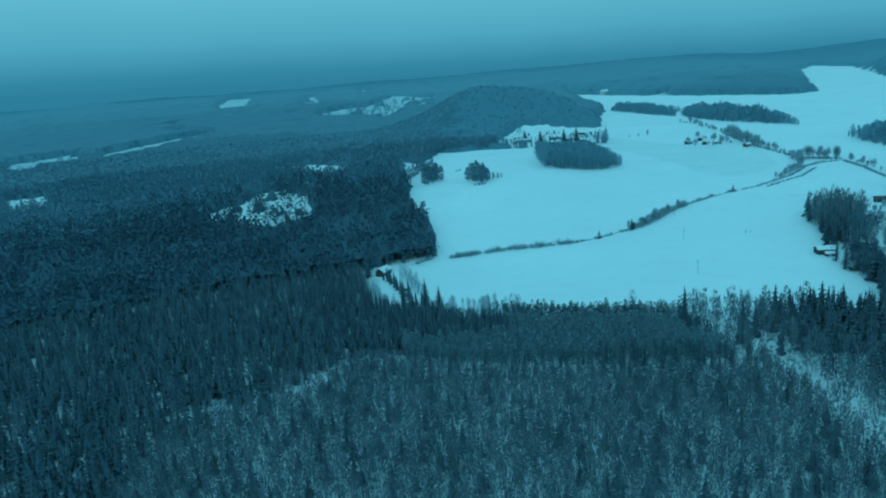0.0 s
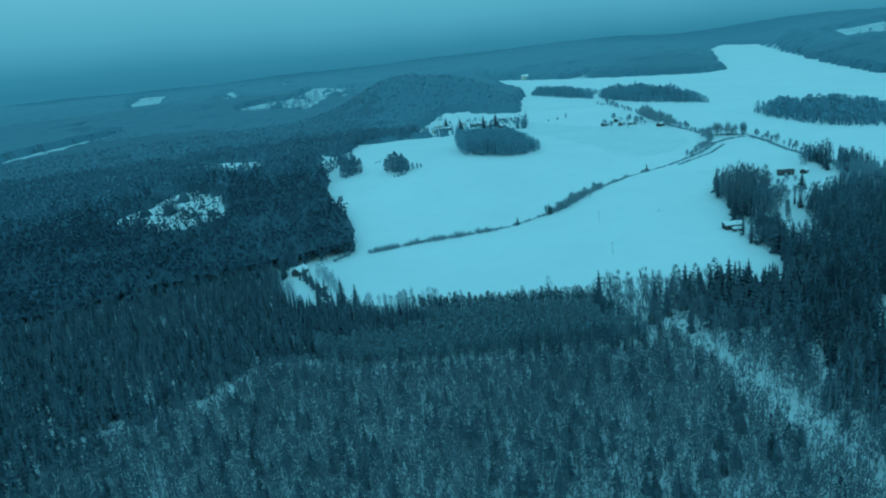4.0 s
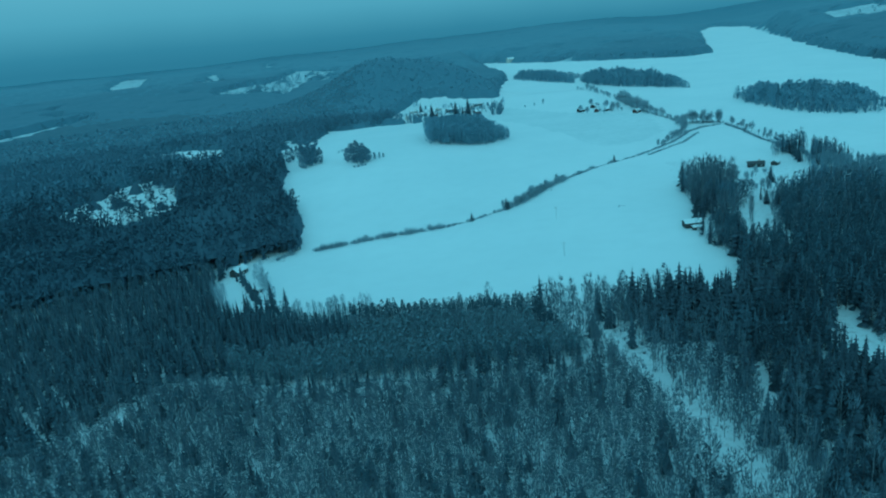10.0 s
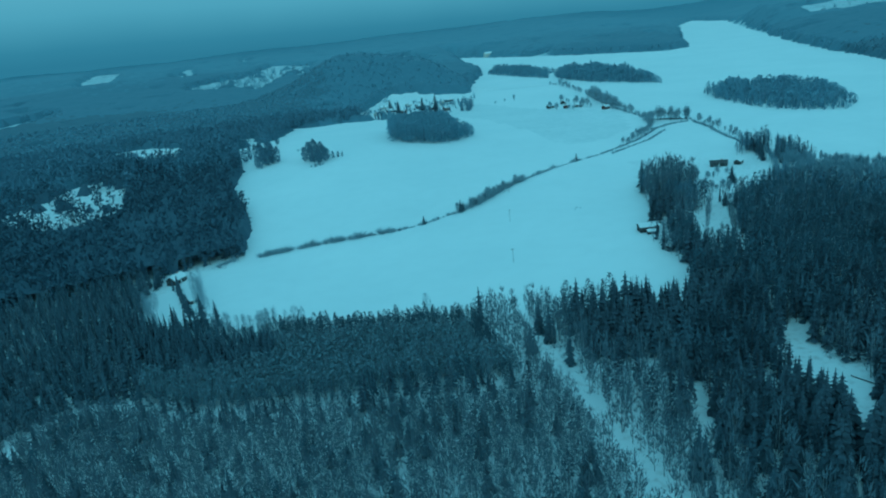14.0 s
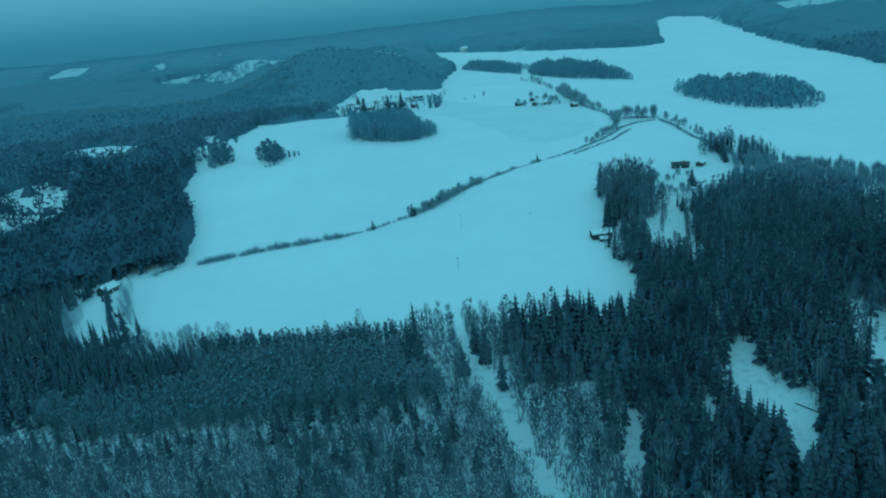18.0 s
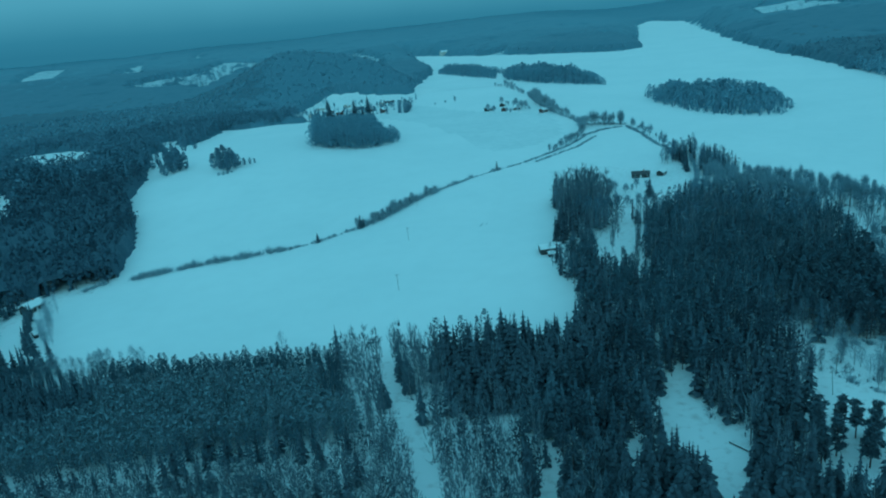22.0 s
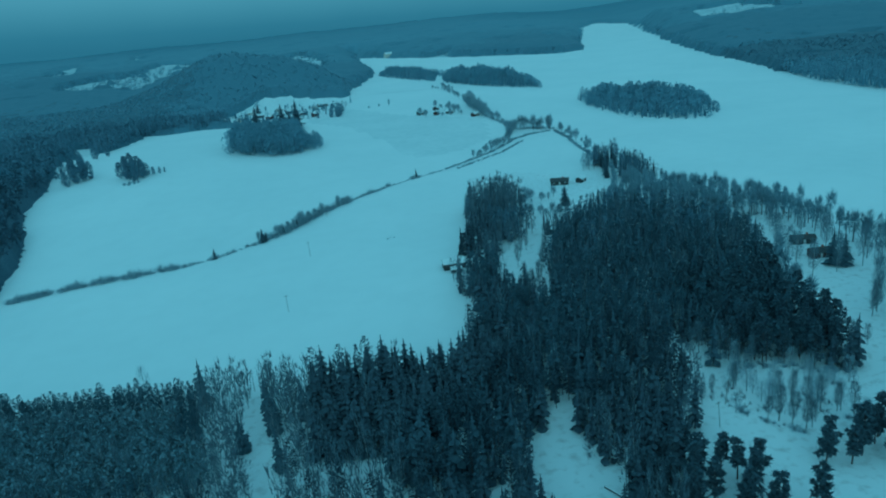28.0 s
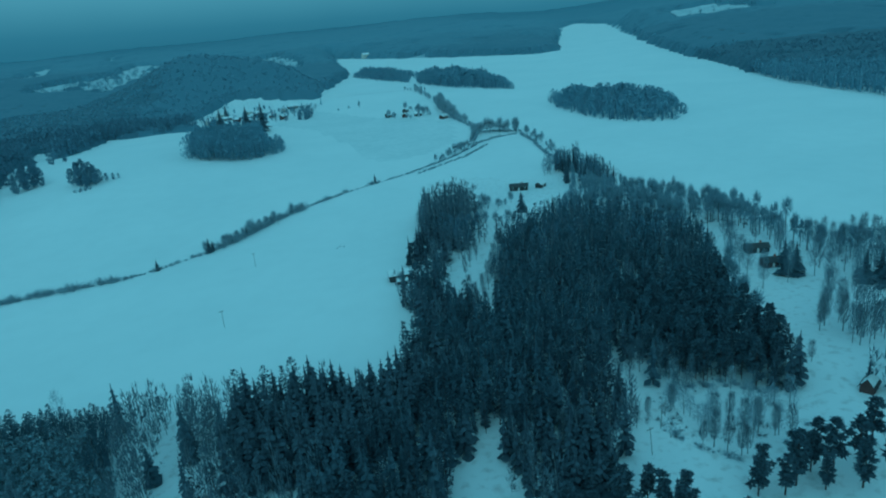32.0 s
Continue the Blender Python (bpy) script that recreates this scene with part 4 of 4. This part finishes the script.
plant("plantation_birch", PALE_BIRCH_MESHES, 98, 348, 14, "pale leafless birch behind the plantation", "birches along the plantation", 1.1)
row([(141, 515), (156, 525), (184, 555), (205, 575)], 2.4, 1.3, hedge_bush(2.4, 6.4))
row([(205, 575), (240, 602)], 2.4, 0.8, hedge_bush(2.2, 4.2))
row([(240, 602), (290, 630)], 2.6, 0.7, hedge_bush(0.8, 2.0))
row([(255, 612), (268, 620)], 5.0, 0.6, hedge_bush(3.0, 5.5))
row([(290, 630), (344, 674), (377, 712)], 1.6, 0.8, hedge_bush(1.4, 2.6))
row([(300, 628), (352, 668), (385, 706)], 1.7, 0.8, hedge_bush(1.2, 2.2))
row([(322, 658), (374, 712)], 3.6, 1.5, lane_tree(5, 9))
row([(377, 716), (405, 735), (428, 738)], 2.0, 1.0, shore_bush(1.6, 3.0))
row([(372, 712), (388, 745), (400, 772)], 4.5, 2.0, lane_tree(8, 13))
row([(392, 768), (412, 764), (434, 745)], 3.0, 2.5, lane_tree(11, 15))
row([(396, 778), (412, 772), (436, 750)], 1.8, 1.0, shore_bush(2.0, 4.0))
row([(430, 735), (424, 690), (412, 640), (404, 590), (396, 566)], 1.8, 0.8, shore_bush(1.6, 3.0))
row([(434, 735), (420, 650), (406, 596)], 9.0, 2.0, lane_tree(6, 10))
row([(408, 600), (398, 575), (394, 560)], 2.2, 2.5, shore_bush(3.0, 5.5))
row([(403, 765), (408, 830), (410, 890)], 9.0, 3.0, lane_tree(7, 11))
row([(410, 885), (422, 985), (439, 1060)], 3.6, 4.0, lane_tree(11, 16))
row([(439, 1060), (449, 1198), (462, 1290)], 9.0, 3.0, lane_tree(5, 9))
row([(404, 780), (408, 830), (411, 890), (424, 985), (440, 1080)], 4.0, 1.5, shore_bush(2.0, 4.0))
row([(350, 995), (354, 955), (373, 932), (395, 942), (389, 1046)], 9.0, 4.0, lane_tree(7, 11))
row([(442, 1270), (470, 1250)], 4.0, 3.0, lane_tree(6, 9))
row([(300, 1110), (330, 1128), (350, 1130)], 16.0, 4.0, lane_tree(6, 10))
row([(141, 515), (156, 525), (184, 555), (205, 575)], 4.5, 1.2, lane_tree(5, 8))
for x, y, h in [(116, 503, 7.0), (263, 616, 8.0), (144, 516, 9.5), (146, 518, 7.0), (157, 526, 7.0), (166, 536, 6.0), (182, 554, 6.5)]:
    plant("small_spruce", SNOWY_MESHES, x, y, h, "small dark spruce in the field hedge", "small spruces in the hedge", 1.5)

# the copse in the field and the clumps beside it
cx_, cy_ = jittered(112, 235, 745, 890, 5.6, rng)
m = inside(cx_, cy_, COPSE)
for x, y in zip(cx_[m], cy_[m]):
    tall = size(18, 24) if x < 190 else size(10, 14)
    plant("copse_tree", COPSE_MESHES, float(x), float(y), tall, "round frosted tree of the copse in the field, paled for haze", "trees of the field copse", size(1.0, 1.4))
for x, y, h in [(178, 984, 34), (196, 987, 37), (187, 979, 24), (147, 1000, 33), (150, 1204, 20)]:
    plant("spruce", SNOWY_MESHES, x, y, h, "tall spruce rising over the field copse", "tall spruces behind the copse", 1.9)
for x, y, h in [(-8, 752, 14), (-3, 757, 16), (2, 760, 13), (-12, 760, 15), (-16, 775, 14), (-6, 770, 15), (-14, 745, 9), (-20, 893, 13), (-10, 905, 12), (-4, 764, 15), (-10, 756, 12),
                (-26, 815, 11), (-30, 800, 12), (-22, 830, 10), (-34, 790, 12), (-18, 752, 10), (-24, 845, 12), (-12, 800, 13), (-18, 785, 14)]:
    plant("field_tree", CLUMP_MESHES, x, y, 1.25 * h, "frosted tree in a clump at the field edge, paled for haze", "trees at the field edge", size(0.8, 1.1))
for x, y, h in [(34, 745, 15), (40, 740, 17), (46, 735, 15), (38, 730, 14), (52, 738, 9), (57, 736, 6), (62, 738, 5), (66, 740, 4), (48, 740, 12), (44, 722, 12), (36, 736, 16), (43, 730, 14), (50, 728, 12), (30, 740, 12)]:
    plant("clump_tree", CLUMP_MESHES, x, y, 1.2 * h, "tree of a small clump standing in the field", "trees of the field clump", size(0.8, 1.1))
for x, y in [(36, 714), (40, 712), (44, 714), (40, 717), (47, 716), (43, 718), (20, 805), (24, 808)]:
    plant("bush", BUSH_MESHES, x, y, size(3, 4), "leafless bush in front of the field clump", "bushes at the field clump", 1.2, "bush")

# dark clump where the shore wood meets the lane
for x, y, h in [(396, 566, 9), (402, 574, 8), (392, 556, 11), (404, 562, 9), (398, 552, 10), (388, 548, 11), (408, 582, 7), (384, 538, 12), (380, 530, 11)]:
    plant("spruce", SNOWY_MESHES, x, y, h, "dark spruce where the wood meets the shore lane", "spruces at the shore lane", 1.5)

# yard by the field barn
for x, y, h, w in [(246, 428, 13, 1.3), (251, 433, 10, 1.2), (257, 450, 10, 1.1), (243, 424, 9, 1.2)]:
    plant("pine", PINE_MESHES, x, y, h, "broad dark pine beside the barn", "pines beside the barn", w)
plant("spruce", SNOWY_MESHES, 327, 482, 13, "dense conical spruce alone in the snowy yard", "yard conifers", 1.8)
plant("juniper", SPRUCE_MESHES, 297, 444, 13, "slim columnar juniper in the yard", "yard conifers", 0.55)
row([(300, 470), (318, 462)], 3.0, 2.0, lane_tree(5, 8))
row([(302, 500), (320, 500), (335, 506)], 4.0, 3.0, lane_tree(4, 7))
for x, y, h in [(296, 436, 10), (300, 432, 9), (305, 438, 8), (312, 444, 9), (318, 448, 8)]:
    plant("spruce", SPRUCE_MESHES, x, y, h, "bushy dark spruce at the edge of the yard", "yard conifers", 1.6)
row([(305, 492), (315, 510)], 5.0, 2.0, lane_tree(5, 8))
row([(236, 398), (240, 385), (232, 362)], 2.4, 2.0, meadow_bush(1.6, 3.2))

# spruces and birches by the western cabins
for x, y, h in [(-42, 470, 9), (-40, 462, 11), (-38, 454, 12), (-35, 446, 12), (-33, 438, 11), (-30, 430, 11), (-28, 422, 12), (-44, 466, 8), (-24, 413, 14), (-13, 394, 19), (-5, 389, 15)]:
    plant("spruce", SNOWY_MESHES, x, y, h, "dark spruce in a row by the cabins", "spruces by the cabins", 1.1)


def cabin_birch(x, y):
    plant("cabin_birch", PALE_BIRCH_MESHES, x, y, size(8, 13), "thin leafless birch beside the cabins", "birches by the cabins", size(0.9, 1.3))


row([(-32, 470), (-24, 440), (-14, 408)], 2.6, 4.0, cabin_birch)
row([(-52, 445), (-44, 405), (-34, 392)], 2.6, 3.5, cabin_birch)
row([(-24, 495), (-10, 503)], 2.6, 1.2, meadow_bush(2.0, 4.0))

for x, y in [(252, 352), (256, 358), (262, 366), (268, 378), (274, 390), (280, 402), (286, 414), (276, 418), (270, 410), (264, 398), (258, 372), (246, 346)]:
    plant("meadow_birch", BIRCH_MESHES, x, y, size(12, 15), "pale leafless birch in a snowy gap of the wood", "birches in the snowy gap", 1.2)

# bare trees of the eastern shore, standing apart
SHORE_MEADOW = [(402, 330), (406, 352), (432, 345), (470, 300), (444, 288), (414, 312)]
hx, hy = jittered(395, 470, 280, 355, 6.5, rng)
m = inside(hx, hy, SHORE_MEADOW)
for x, y in zip(hx[m], hy[m]):
    plant("shore_birch", MEADOW_BIRCH_MESHES, float(x), float(y), size(13, 17), "tall bare birch on the snowy eastern shore", "birches of the eastern shore", 1.2)
row(SHORE_LINE[4:9], 3.6, 3.0, lambda x, y: plant("shore_tree", SHORE_MESHES, x, y, size(13, 17), "tall bare tree with a brushy round head by the shore", "bare trees along the eastern shore", 1.1))
for x, y in [(371, 288), (366, 284), (361, 285), (358, 270), (362, 267), (369, 268), (372, 275), (376, 282), (367, 276), (380, 290), (386, 296), (379, 272), (383, 326), (391, 322), (399, 328), (404, 320), (410, 318), (388, 312), (396, 306), (378, 300), (372, 296), (404, 308), (412, 312)]:
    plant("shore_birch", MEADOW_BIRCH_MESHES, x, y, size(14, 18), "tall bare birch on the snowy eastern shore", "birches of the eastern shore", 1.2)
for x, y in [(376, 352), (380, 362), (372, 344), (386, 368), (394, 346), (400, 352), (368, 334), (398, 366), (404, 360), (378, 322), (366, 322), (390, 378), (396, 384)]:
    plant("shore_birch", MEADOW_BIRCH_MESHES, x, y, size(13, 17), "tall bare birch beside the lakeside cottages", "birches of the eastern shore", 1.3)
for x, y, h in [(201, 227, 17), (195, 221, 16), (202, 218, 17), (205, 213, 17), (201, 204, 17), (171, 217, 15), (176, 221, 15), (177, 212, 16), (182, 210, 16), (187, 211, 17), (193, 206, 17), (201, 195, 18), (206, 198, 18), (211, 198, 17), (217, 200, 18), (219, 197, 18), (190, 218, 15), (198, 210, 16), (180, 198, 16), (191, 194, 17), (166, 185, 15), (169, 176, 16), (155, 173, 14), (168, 167, 15), (174, 190, 16), (184, 186, 17), (178, 176, 16), (200, 213, 17)]:
    plant("spruce", SPRUCE_MESHES, x, y, h, "tall dense dark spruce beside the small clearing", "spruces by the small clearing", 1.65)
for k in range(30):
    s, q = size(0, 1), size(-1, 1)
    plant("meadow_birch", PALE_BIRCH_MESHES, 280 + 36 * s + 6 * q, 262 - 12 * s + 12 * q + size(-3, 3), size(6, 11), "slender frosted birch standing in the meadow", "birches at the meadow", 1.6)

# eastern shore meadow: pines, birches and brush
for x, y, h in [(240, 216, 14), (243, 221, 12), (247, 219, 13), (251, 212, 14), (254, 216, 11), (257, 210, 13), (266, 206, 15), (281, 221, 12), (284, 224, 13), (287, 219, 12), (292, 221, 15), (295, 225, 14), (299, 224, 13), (303, 221, 17), (302, 226, 15), (305, 214, 15), (297, 217, 11), (312, 222, 15), (316, 216, 16), (262, 223, 12), (320, 226, 15), (249, 235, 13), (250, 230, 13), (255, 228, 13), (257, 224, 13), (258, 219, 12), (235, 229, 13), (242, 232, 13), (231, 229, 12), (238, 224, 13), (246, 226, 13)]:
    plant("pine", PINE_MESHES, x, y, h, "tall dark pine with a bare trunk over the meadow", "pines at the meadow", size(1.15, 1.4))
for x, y, h in [(284, 242, 12), (286, 239, 11), (288, 236, 11), (290, 236, 9), (282, 244, 8), (272, 263, 7), (270, 258, 8), (276, 262, 7), (338, 266, 8), (334, 268, 9), (330, 262, 7),
                (356, 282, 13), (362, 278, 14), (360, 284, 13), (359, 268, 14), (366, 269, 14), (364, 274, 12), (372, 272, 13), (370, 262, 14), (377, 268, 12), (380, 276, 13), (292, 252, 10), (294, 249, 11), (297, 246, 10), (299, 243, 11), (302, 240, 10), (305, 237, 11), (284, 262, 9), (288, 266, 10), (293, 268, 9), (298, 272, 11), (304, 274, 10), (310, 270, 11), (316, 266, 10), (321, 270, 12), (327, 270, 11), (283, 284, 12), (288, 286, 13), (294, 284, 12)]:
    plant("meadow_birch", BIRCH_MESHES, x, y, h, "slender frosted birch standing in the meadow", "birches at the meadow", 1.6)
for x, y, h in [(382, 329, 17), (386, 327, 15), (404, 300, 15), (408, 306, 15), (402, 308, 14), (412, 298, 14)]:
    plant("spruce", SNOWY_MESHES, x, y, h, "dense dark spruce by the lakeside cottage", "spruces by the shore", 1.6)
for x, y in [(348, 466), (354, 474), (360, 482), (364, 490), (370, 498), (374, 508), (378, 516), (384, 528), (388, 538), (392, 546), (356, 468), (368, 486), (380, 506), (388, 522)]:
    plant("shore_tree", SHORE_MESHES, x, y, size(9, 12), "tall bare tree with a brushy round head by the shore", "bare trees along the eastern shore", 1.2)
BRUSH = [(272, 262), (282, 246), (300, 240), (322, 256), (340, 268), (346, 284), (328, 274), (300, 280)]
bx, by = jittered(268, 350, 236, 288, 3.2, rng)
m = inside(bx, by, BRUSH) & (rolling(bx, by, 9, 33) > -0.15)
bx, by = bx[m], by[m]
stuff("meadow_brush", [proto(*p) for p in UNDERGROWTH], bx, by, rng.uniform(0.8, 2.6, len(bx)), rng.uniform(1.4, 2.6, len(bx)), [BARK, TWIG], "low grey brush over the rough snowy meadow", "undergrowth")
row([(276, 254), (281, 243), (287, 234)], 1.8, 0.6, meadow_bush(1.0, 2.4))
row([(296, 272), (306, 268), (316, 258)], 2.2, 1.2, meadow_bush(1.2, 2.6))
row([(290, 280), (300, 284), (320, 272), (334, 262)], 3.0, 2.5, meadow_bush(1.5, 3.5))
row([(300, 236), (312, 240), (318, 232)], 3.0, 1.0, meadow_bush(1.0, 2.0))


# ---- houses ----
def block(x0, x1, y0, y1, z0, z1):
    v = np.array([(x, y, z) for z in (z0, z1) for x, y in ((x0, y0), (x1, y0), (x1, y1), (x0, y1))], float)
    f = np.array([(0, 3, 2, 1), (4, 5, 6, 7), (0, 1, 5, 4), (1, 2, 6, 5), (2, 3, 7, 6), (3, 0, 4, 7)])
    return v, f


def gable(w, d, z0, rise, over, thick):
    """A pitched slab roof along x with overhang."""
    pts = []
    for x in (-w / 2 - over, w / 2 + over):
        drop = rise * over / (d / 2)
        pts += [(x, -d / 2 - over, z0 - drop), (x, 0, z0 + rise), (x, d / 2 + over, z0 - drop),
                (x, d / 2 + over, z0 - drop + thick), (x, 0, z0 + rise + thick), (x, -d / 2 - over, z0 - drop + thick)]
    f = [(0, 6, 7, 1), (1, 7, 8, 2), (2, 8, 9, 3), (3, 9, 10, 4), (4, 10, 11, 5), (5, 11, 6, 0), (0, 1, 4, 5), (1, 2, 3, 4), (6, 11, 10, 7), (7, 10, 9, 8)]
    return np.array(pts, float), np.array(f)


def walls(w, d, h, rise):
    """Gabled house body, closed, as quads and end quads."""
    v = [(x, y, z) for x in (-w / 2, w / 2) for y, z in ((-d / 2, -1.2), (d / 2, -1.2), (d / 2, h), (0, h + rise), (-d / 2, h))]
    f = [(0, 5, 9, 4), (1, 2, 7, 6), (0, 1, 6, 5), (2, 3, 8, 7), (3, 4, 9, 8), (0, 4, 2, 1), (2, 4, 3, 3), (5, 6, 7, 9), (7, 8, 9, 9)]
    return np.array(v, float), f


def poly_mesh(name, v, f, mat):
    me = bpy.data.meshes.new(name)
    me.from_pydata([tuple(p) for p in v], [], [tuple(dict.fromkeys(int(i) for i in q)) for q in f])
    me.materials.append(mat)
    return me


RED = plain("red_painted_boards", (0.075, 0.05, 0.048), 0.8, 0.3, 1.0)
BROWN = plain("weathered_boards", (0.055, 0.056, 0.058), 0.9, 0.35, 1.2)
PALE = plain("pale_painted_wall", (0.55, 0.53, 0.48), 0.7, 0.12, 0.6)
TIN = plain("dark_roof_sheet", (0.06, 0.06, 0.065), 0.6, 0.2, 0.8)
TRIM = plain("white_trim", (0.7, 0.7, 0.68), 0.6, 0.1, 1.0)
BRICK = plain("brick", (0.25, 0.12, 0.09), 0.9, 0.25, 3.0)
POLE = plain("pole_wood", (0.26, 0.26, 0.26), 0.9, 0.3, 2.0)
glass_mat, gn, gl, gb = material("window_glass", 0.08)
gb.inputs["Base Color"].default_value = (0.03, 0.04, 0.05, 1)


def house(name, x, y, turn, w, d, h, rise, mat, label, category="house", group="", windows=3, chimney=True, door=True, drift=0.35, snow=True):
    root = new(name)
    root.matrix_basis = pose(x, y, float(land(x, y)) + 0.1, 0, 0, turn)
    v, f = walls(w, d, h, rise)
    part("wall", poly_mesh("wall", v, f, mat), root)
    roof = part("roof", poly_mesh("roof", *gable(w, d, h, rise, 0.5, 0.14), TIN), root, "dark sheet roof under snow" if snow else "bare dark sheet roof")
    if snow:
        part("snow_cover", poly_mesh("snow_cover", *gable(w - 0.1, d - 0.1, h + 0.15, rise, 0.48, drift), SNOW), roof, "thick even layer of snow")
    if chimney:
        cx = w * 0.18
        v, f = block(cx - 0.4, cx + 0.4, -0.35, 0.35, h + rise * 0.4, h + rise + 1.0)
        part("chimney", poly_mesh("chimney", v, f, BRICK), root, "brick chimney")
    if door:
        v, f = block(-0.5, 0.5, -d / 2 - 0.06, -d / 2 + 0.02, 0, 2.05)
        part("door", poly_mesh("door", v, f, TRIM), root)
    for side in (-1, 1):
        for k in range(windows):
            wx = -w / 2 + w * (k + 0.5) / windows
            if door and side < 0 and abs(wx) < 1.2:
                continue
            yy = side * d / 2
            v, f = block(wx - 0.6, wx + 0.6, min(yy, yy + side * 0.07), max(yy, yy + side * 0.07), 1.0, 2.2)
            frame_ob = part("window", poly_mesh("window", v, f, TRIM), root)
            v, f = block(wx - 0.48, wx + 0.48, min(yy + side * 0.03, yy + side * 0.09), max(yy + side * 0.03, yy + side * 0.09), 1.12, 2.08)
            part("pane", poly_mesh("pane", v, f, glass_mat), frame_ob)
    return tagged(root, label, category, group)


house("barn", 236, 414, -6, 11, 6.5, 3.0, 1.4, BROWN, "low dark wooden barn with a snowy roof at the field edge", "barn", windows=0, chimney=False)
house("shed", 235.5, 408, -6, 5.0, 3.0, 1.6, 0.7, BROWN, "small weathered lean-to shed below the barn", "shed", windows=0, chimney=False)
house("cabin", -45, 481, 62, 10.5, 7.0, 3.0, 2.4, BROWN, "dark wooden cabin with a steep snowy roof", "cabin", "western cabins")
house("cabin", -46, 517, 15, 7.0, 5.0, 2.6, 1.8, BROWN, "small dark cabin with snowy roof by the forest", "cabin", "western cabins", 2)
house("shed", -27, 436, 40, 4.5, 3.5, 2.2, 1.2, BROWN, "little shed with a snowy roof among spruces", "shed", "", 1, False)
house("cottage", 346, 533, -24, 12, 5.5, 2.8, 1.6, BROWN, "long low lakeside cottage with a bare dark roof", "cottage", "lakeside cottages", snow=False)
house("boathouse", 361, 531, 40, 7, 4.5, 2.4, 1.3, BROWN, "small boathouse with snow on its roof", "boathouse", "lakeside cottages", 1, False)
house("cottage", 392, 358, -18, 10, 5, 2.5, 1.3, BROWN, "low dark cottage on the eastern shore", "cottage", "eastern shore cottages", snow=False)
house("cottage", 385, 340, -14, 8, 5, 2.6, 1.5, RED, "dark red cottage beside two spruces", "cottage", "eastern shore cottages", snow=False)
house("hut", 340, 246, 30, 5.5, 3.8, 2.2, 2.4, RED, "dark red hut with a steep roof in the meadow", "hut", "", 1, False, True, 0.05)
for k, (x, y, turn) in enumerate([(101, 1180, 10), (124, 1160, 80), (150, 1185, 20), (165, 1140, -30), (182, 1225, 60), (198, 1190, 15), (215, 1150, -20), (235, 1195, 75), (250, 1225, 10), (228, 1110, 30), (140, 1235, 5)]):
    house("house", x, y, turn, 9 + 3 * (k % 3), 7, 3.2 + (k % 2) * 1.2, 2.4, (RED, PALE, BROWN)[k % 3], ("red", "pale", "brown")[k % 3] + " village house with a snow-covered roof", "house", "village houses")
for k, (x, y, turn) in enumerate([(352, 980, 20), (368, 962, 70), (384, 958, -10), (402, 905, 30), (380, 1010, 60)]):
    house("house", x, y, turn, 9, 6, 3.0, 2.0, (BROWN, RED)[k % 2], ("brown", "red")[k % 2] + " house with snowy roof beside the shore lane", "house", "houses by the shore lane")
for k in range(90):
    x, y = size(95, 275), size(1105, 1255)
    if inside(np.array([x]), np.array([y]), CLEARINGS[16])[0]:
        plant("village_tree", ROUND_MESHES, x, y, size(4, 9), "frosted tree between the village houses, paled for haze", "trees of the village", size(1.0, 1.4))
house("white_hall", 600, 2520, 20, 26, 14, 14, 5, PALE, "tall pale hall standing over the far shore woods", "hall", windows=6, chimney=False)


# ---- poles, logs, heaps ----
def utility_pole(x, y, turn, tilt=0.0, h=8.5):
    root = new("utility_pole")
    root.matrix_basis = pose(x, y, float(land(x, y)) - 0.2, tilt, 0, turn)
    part("pole", np_mesh("pole", *tube([(0, 0, 0), (0, 0, h)], [0.11, 0.08], 8), [POLE]), root)
    v, f = block(-1.1, 1.1, -0.06, 0.06, h - 0.7, h - 0.55)
    part("crossarm", poly_mesh("crossarm", v, f, POLE), root)
    for k in (-0.95, 0, 0.95):
        part("insulator", np_mesh("insulator", *tube([(k, 0, h - 0.55), (k, 0, h - 0.42), (k, 0, h - 0.3)], [0.05, 0.08, 0.03], 8), [TRIM]), root, "pale ceramic insulator")
    return tagged(root, "weathered wooden utility pole standing in snow", "utility pole", "poles of the power line")


for x, y, tilt in [(137, 336, 1.5), (153, 403, -1), (169, 474, 1), (186, 545, 0.5), (276, 255, 3), (267, 245, -6)]:
    utility_pole(x, y, 13, tilt)

log = new("fallen_log")
log.matrix_basis = pose(227.5, 229.5, float(land(227.5, 229.5)) + 0.35, 0, 86, -72)
part("stem", np_mesh("stem", *tube([(0, 0, -5.5), (0, 0.1, 0), (0, 0, 5.5)], [0.34, 0.30, 0.2], 9), [BARK]), log)
part("snow_cover", np_mesh("snow_cover", *tube([(-0.22, 0, -5.3), (-0.2, 0.1, 0), (-0.14, 0, 5.3)], [0.2, 0.18, 0.12], 7), [SNOW]), log, "strip of snow along the top")
tagged(log, "long bare fallen log lying across the snowy clearing", "log")
for x, y in [(214, 477), (218, 478), (216, 480)]:
    plant("brush_heap", BUSH_MESHES, x, y, 1.1, "low heap of brush poking out of the snow field", "brush heaps in the field", 1.4, "brush")
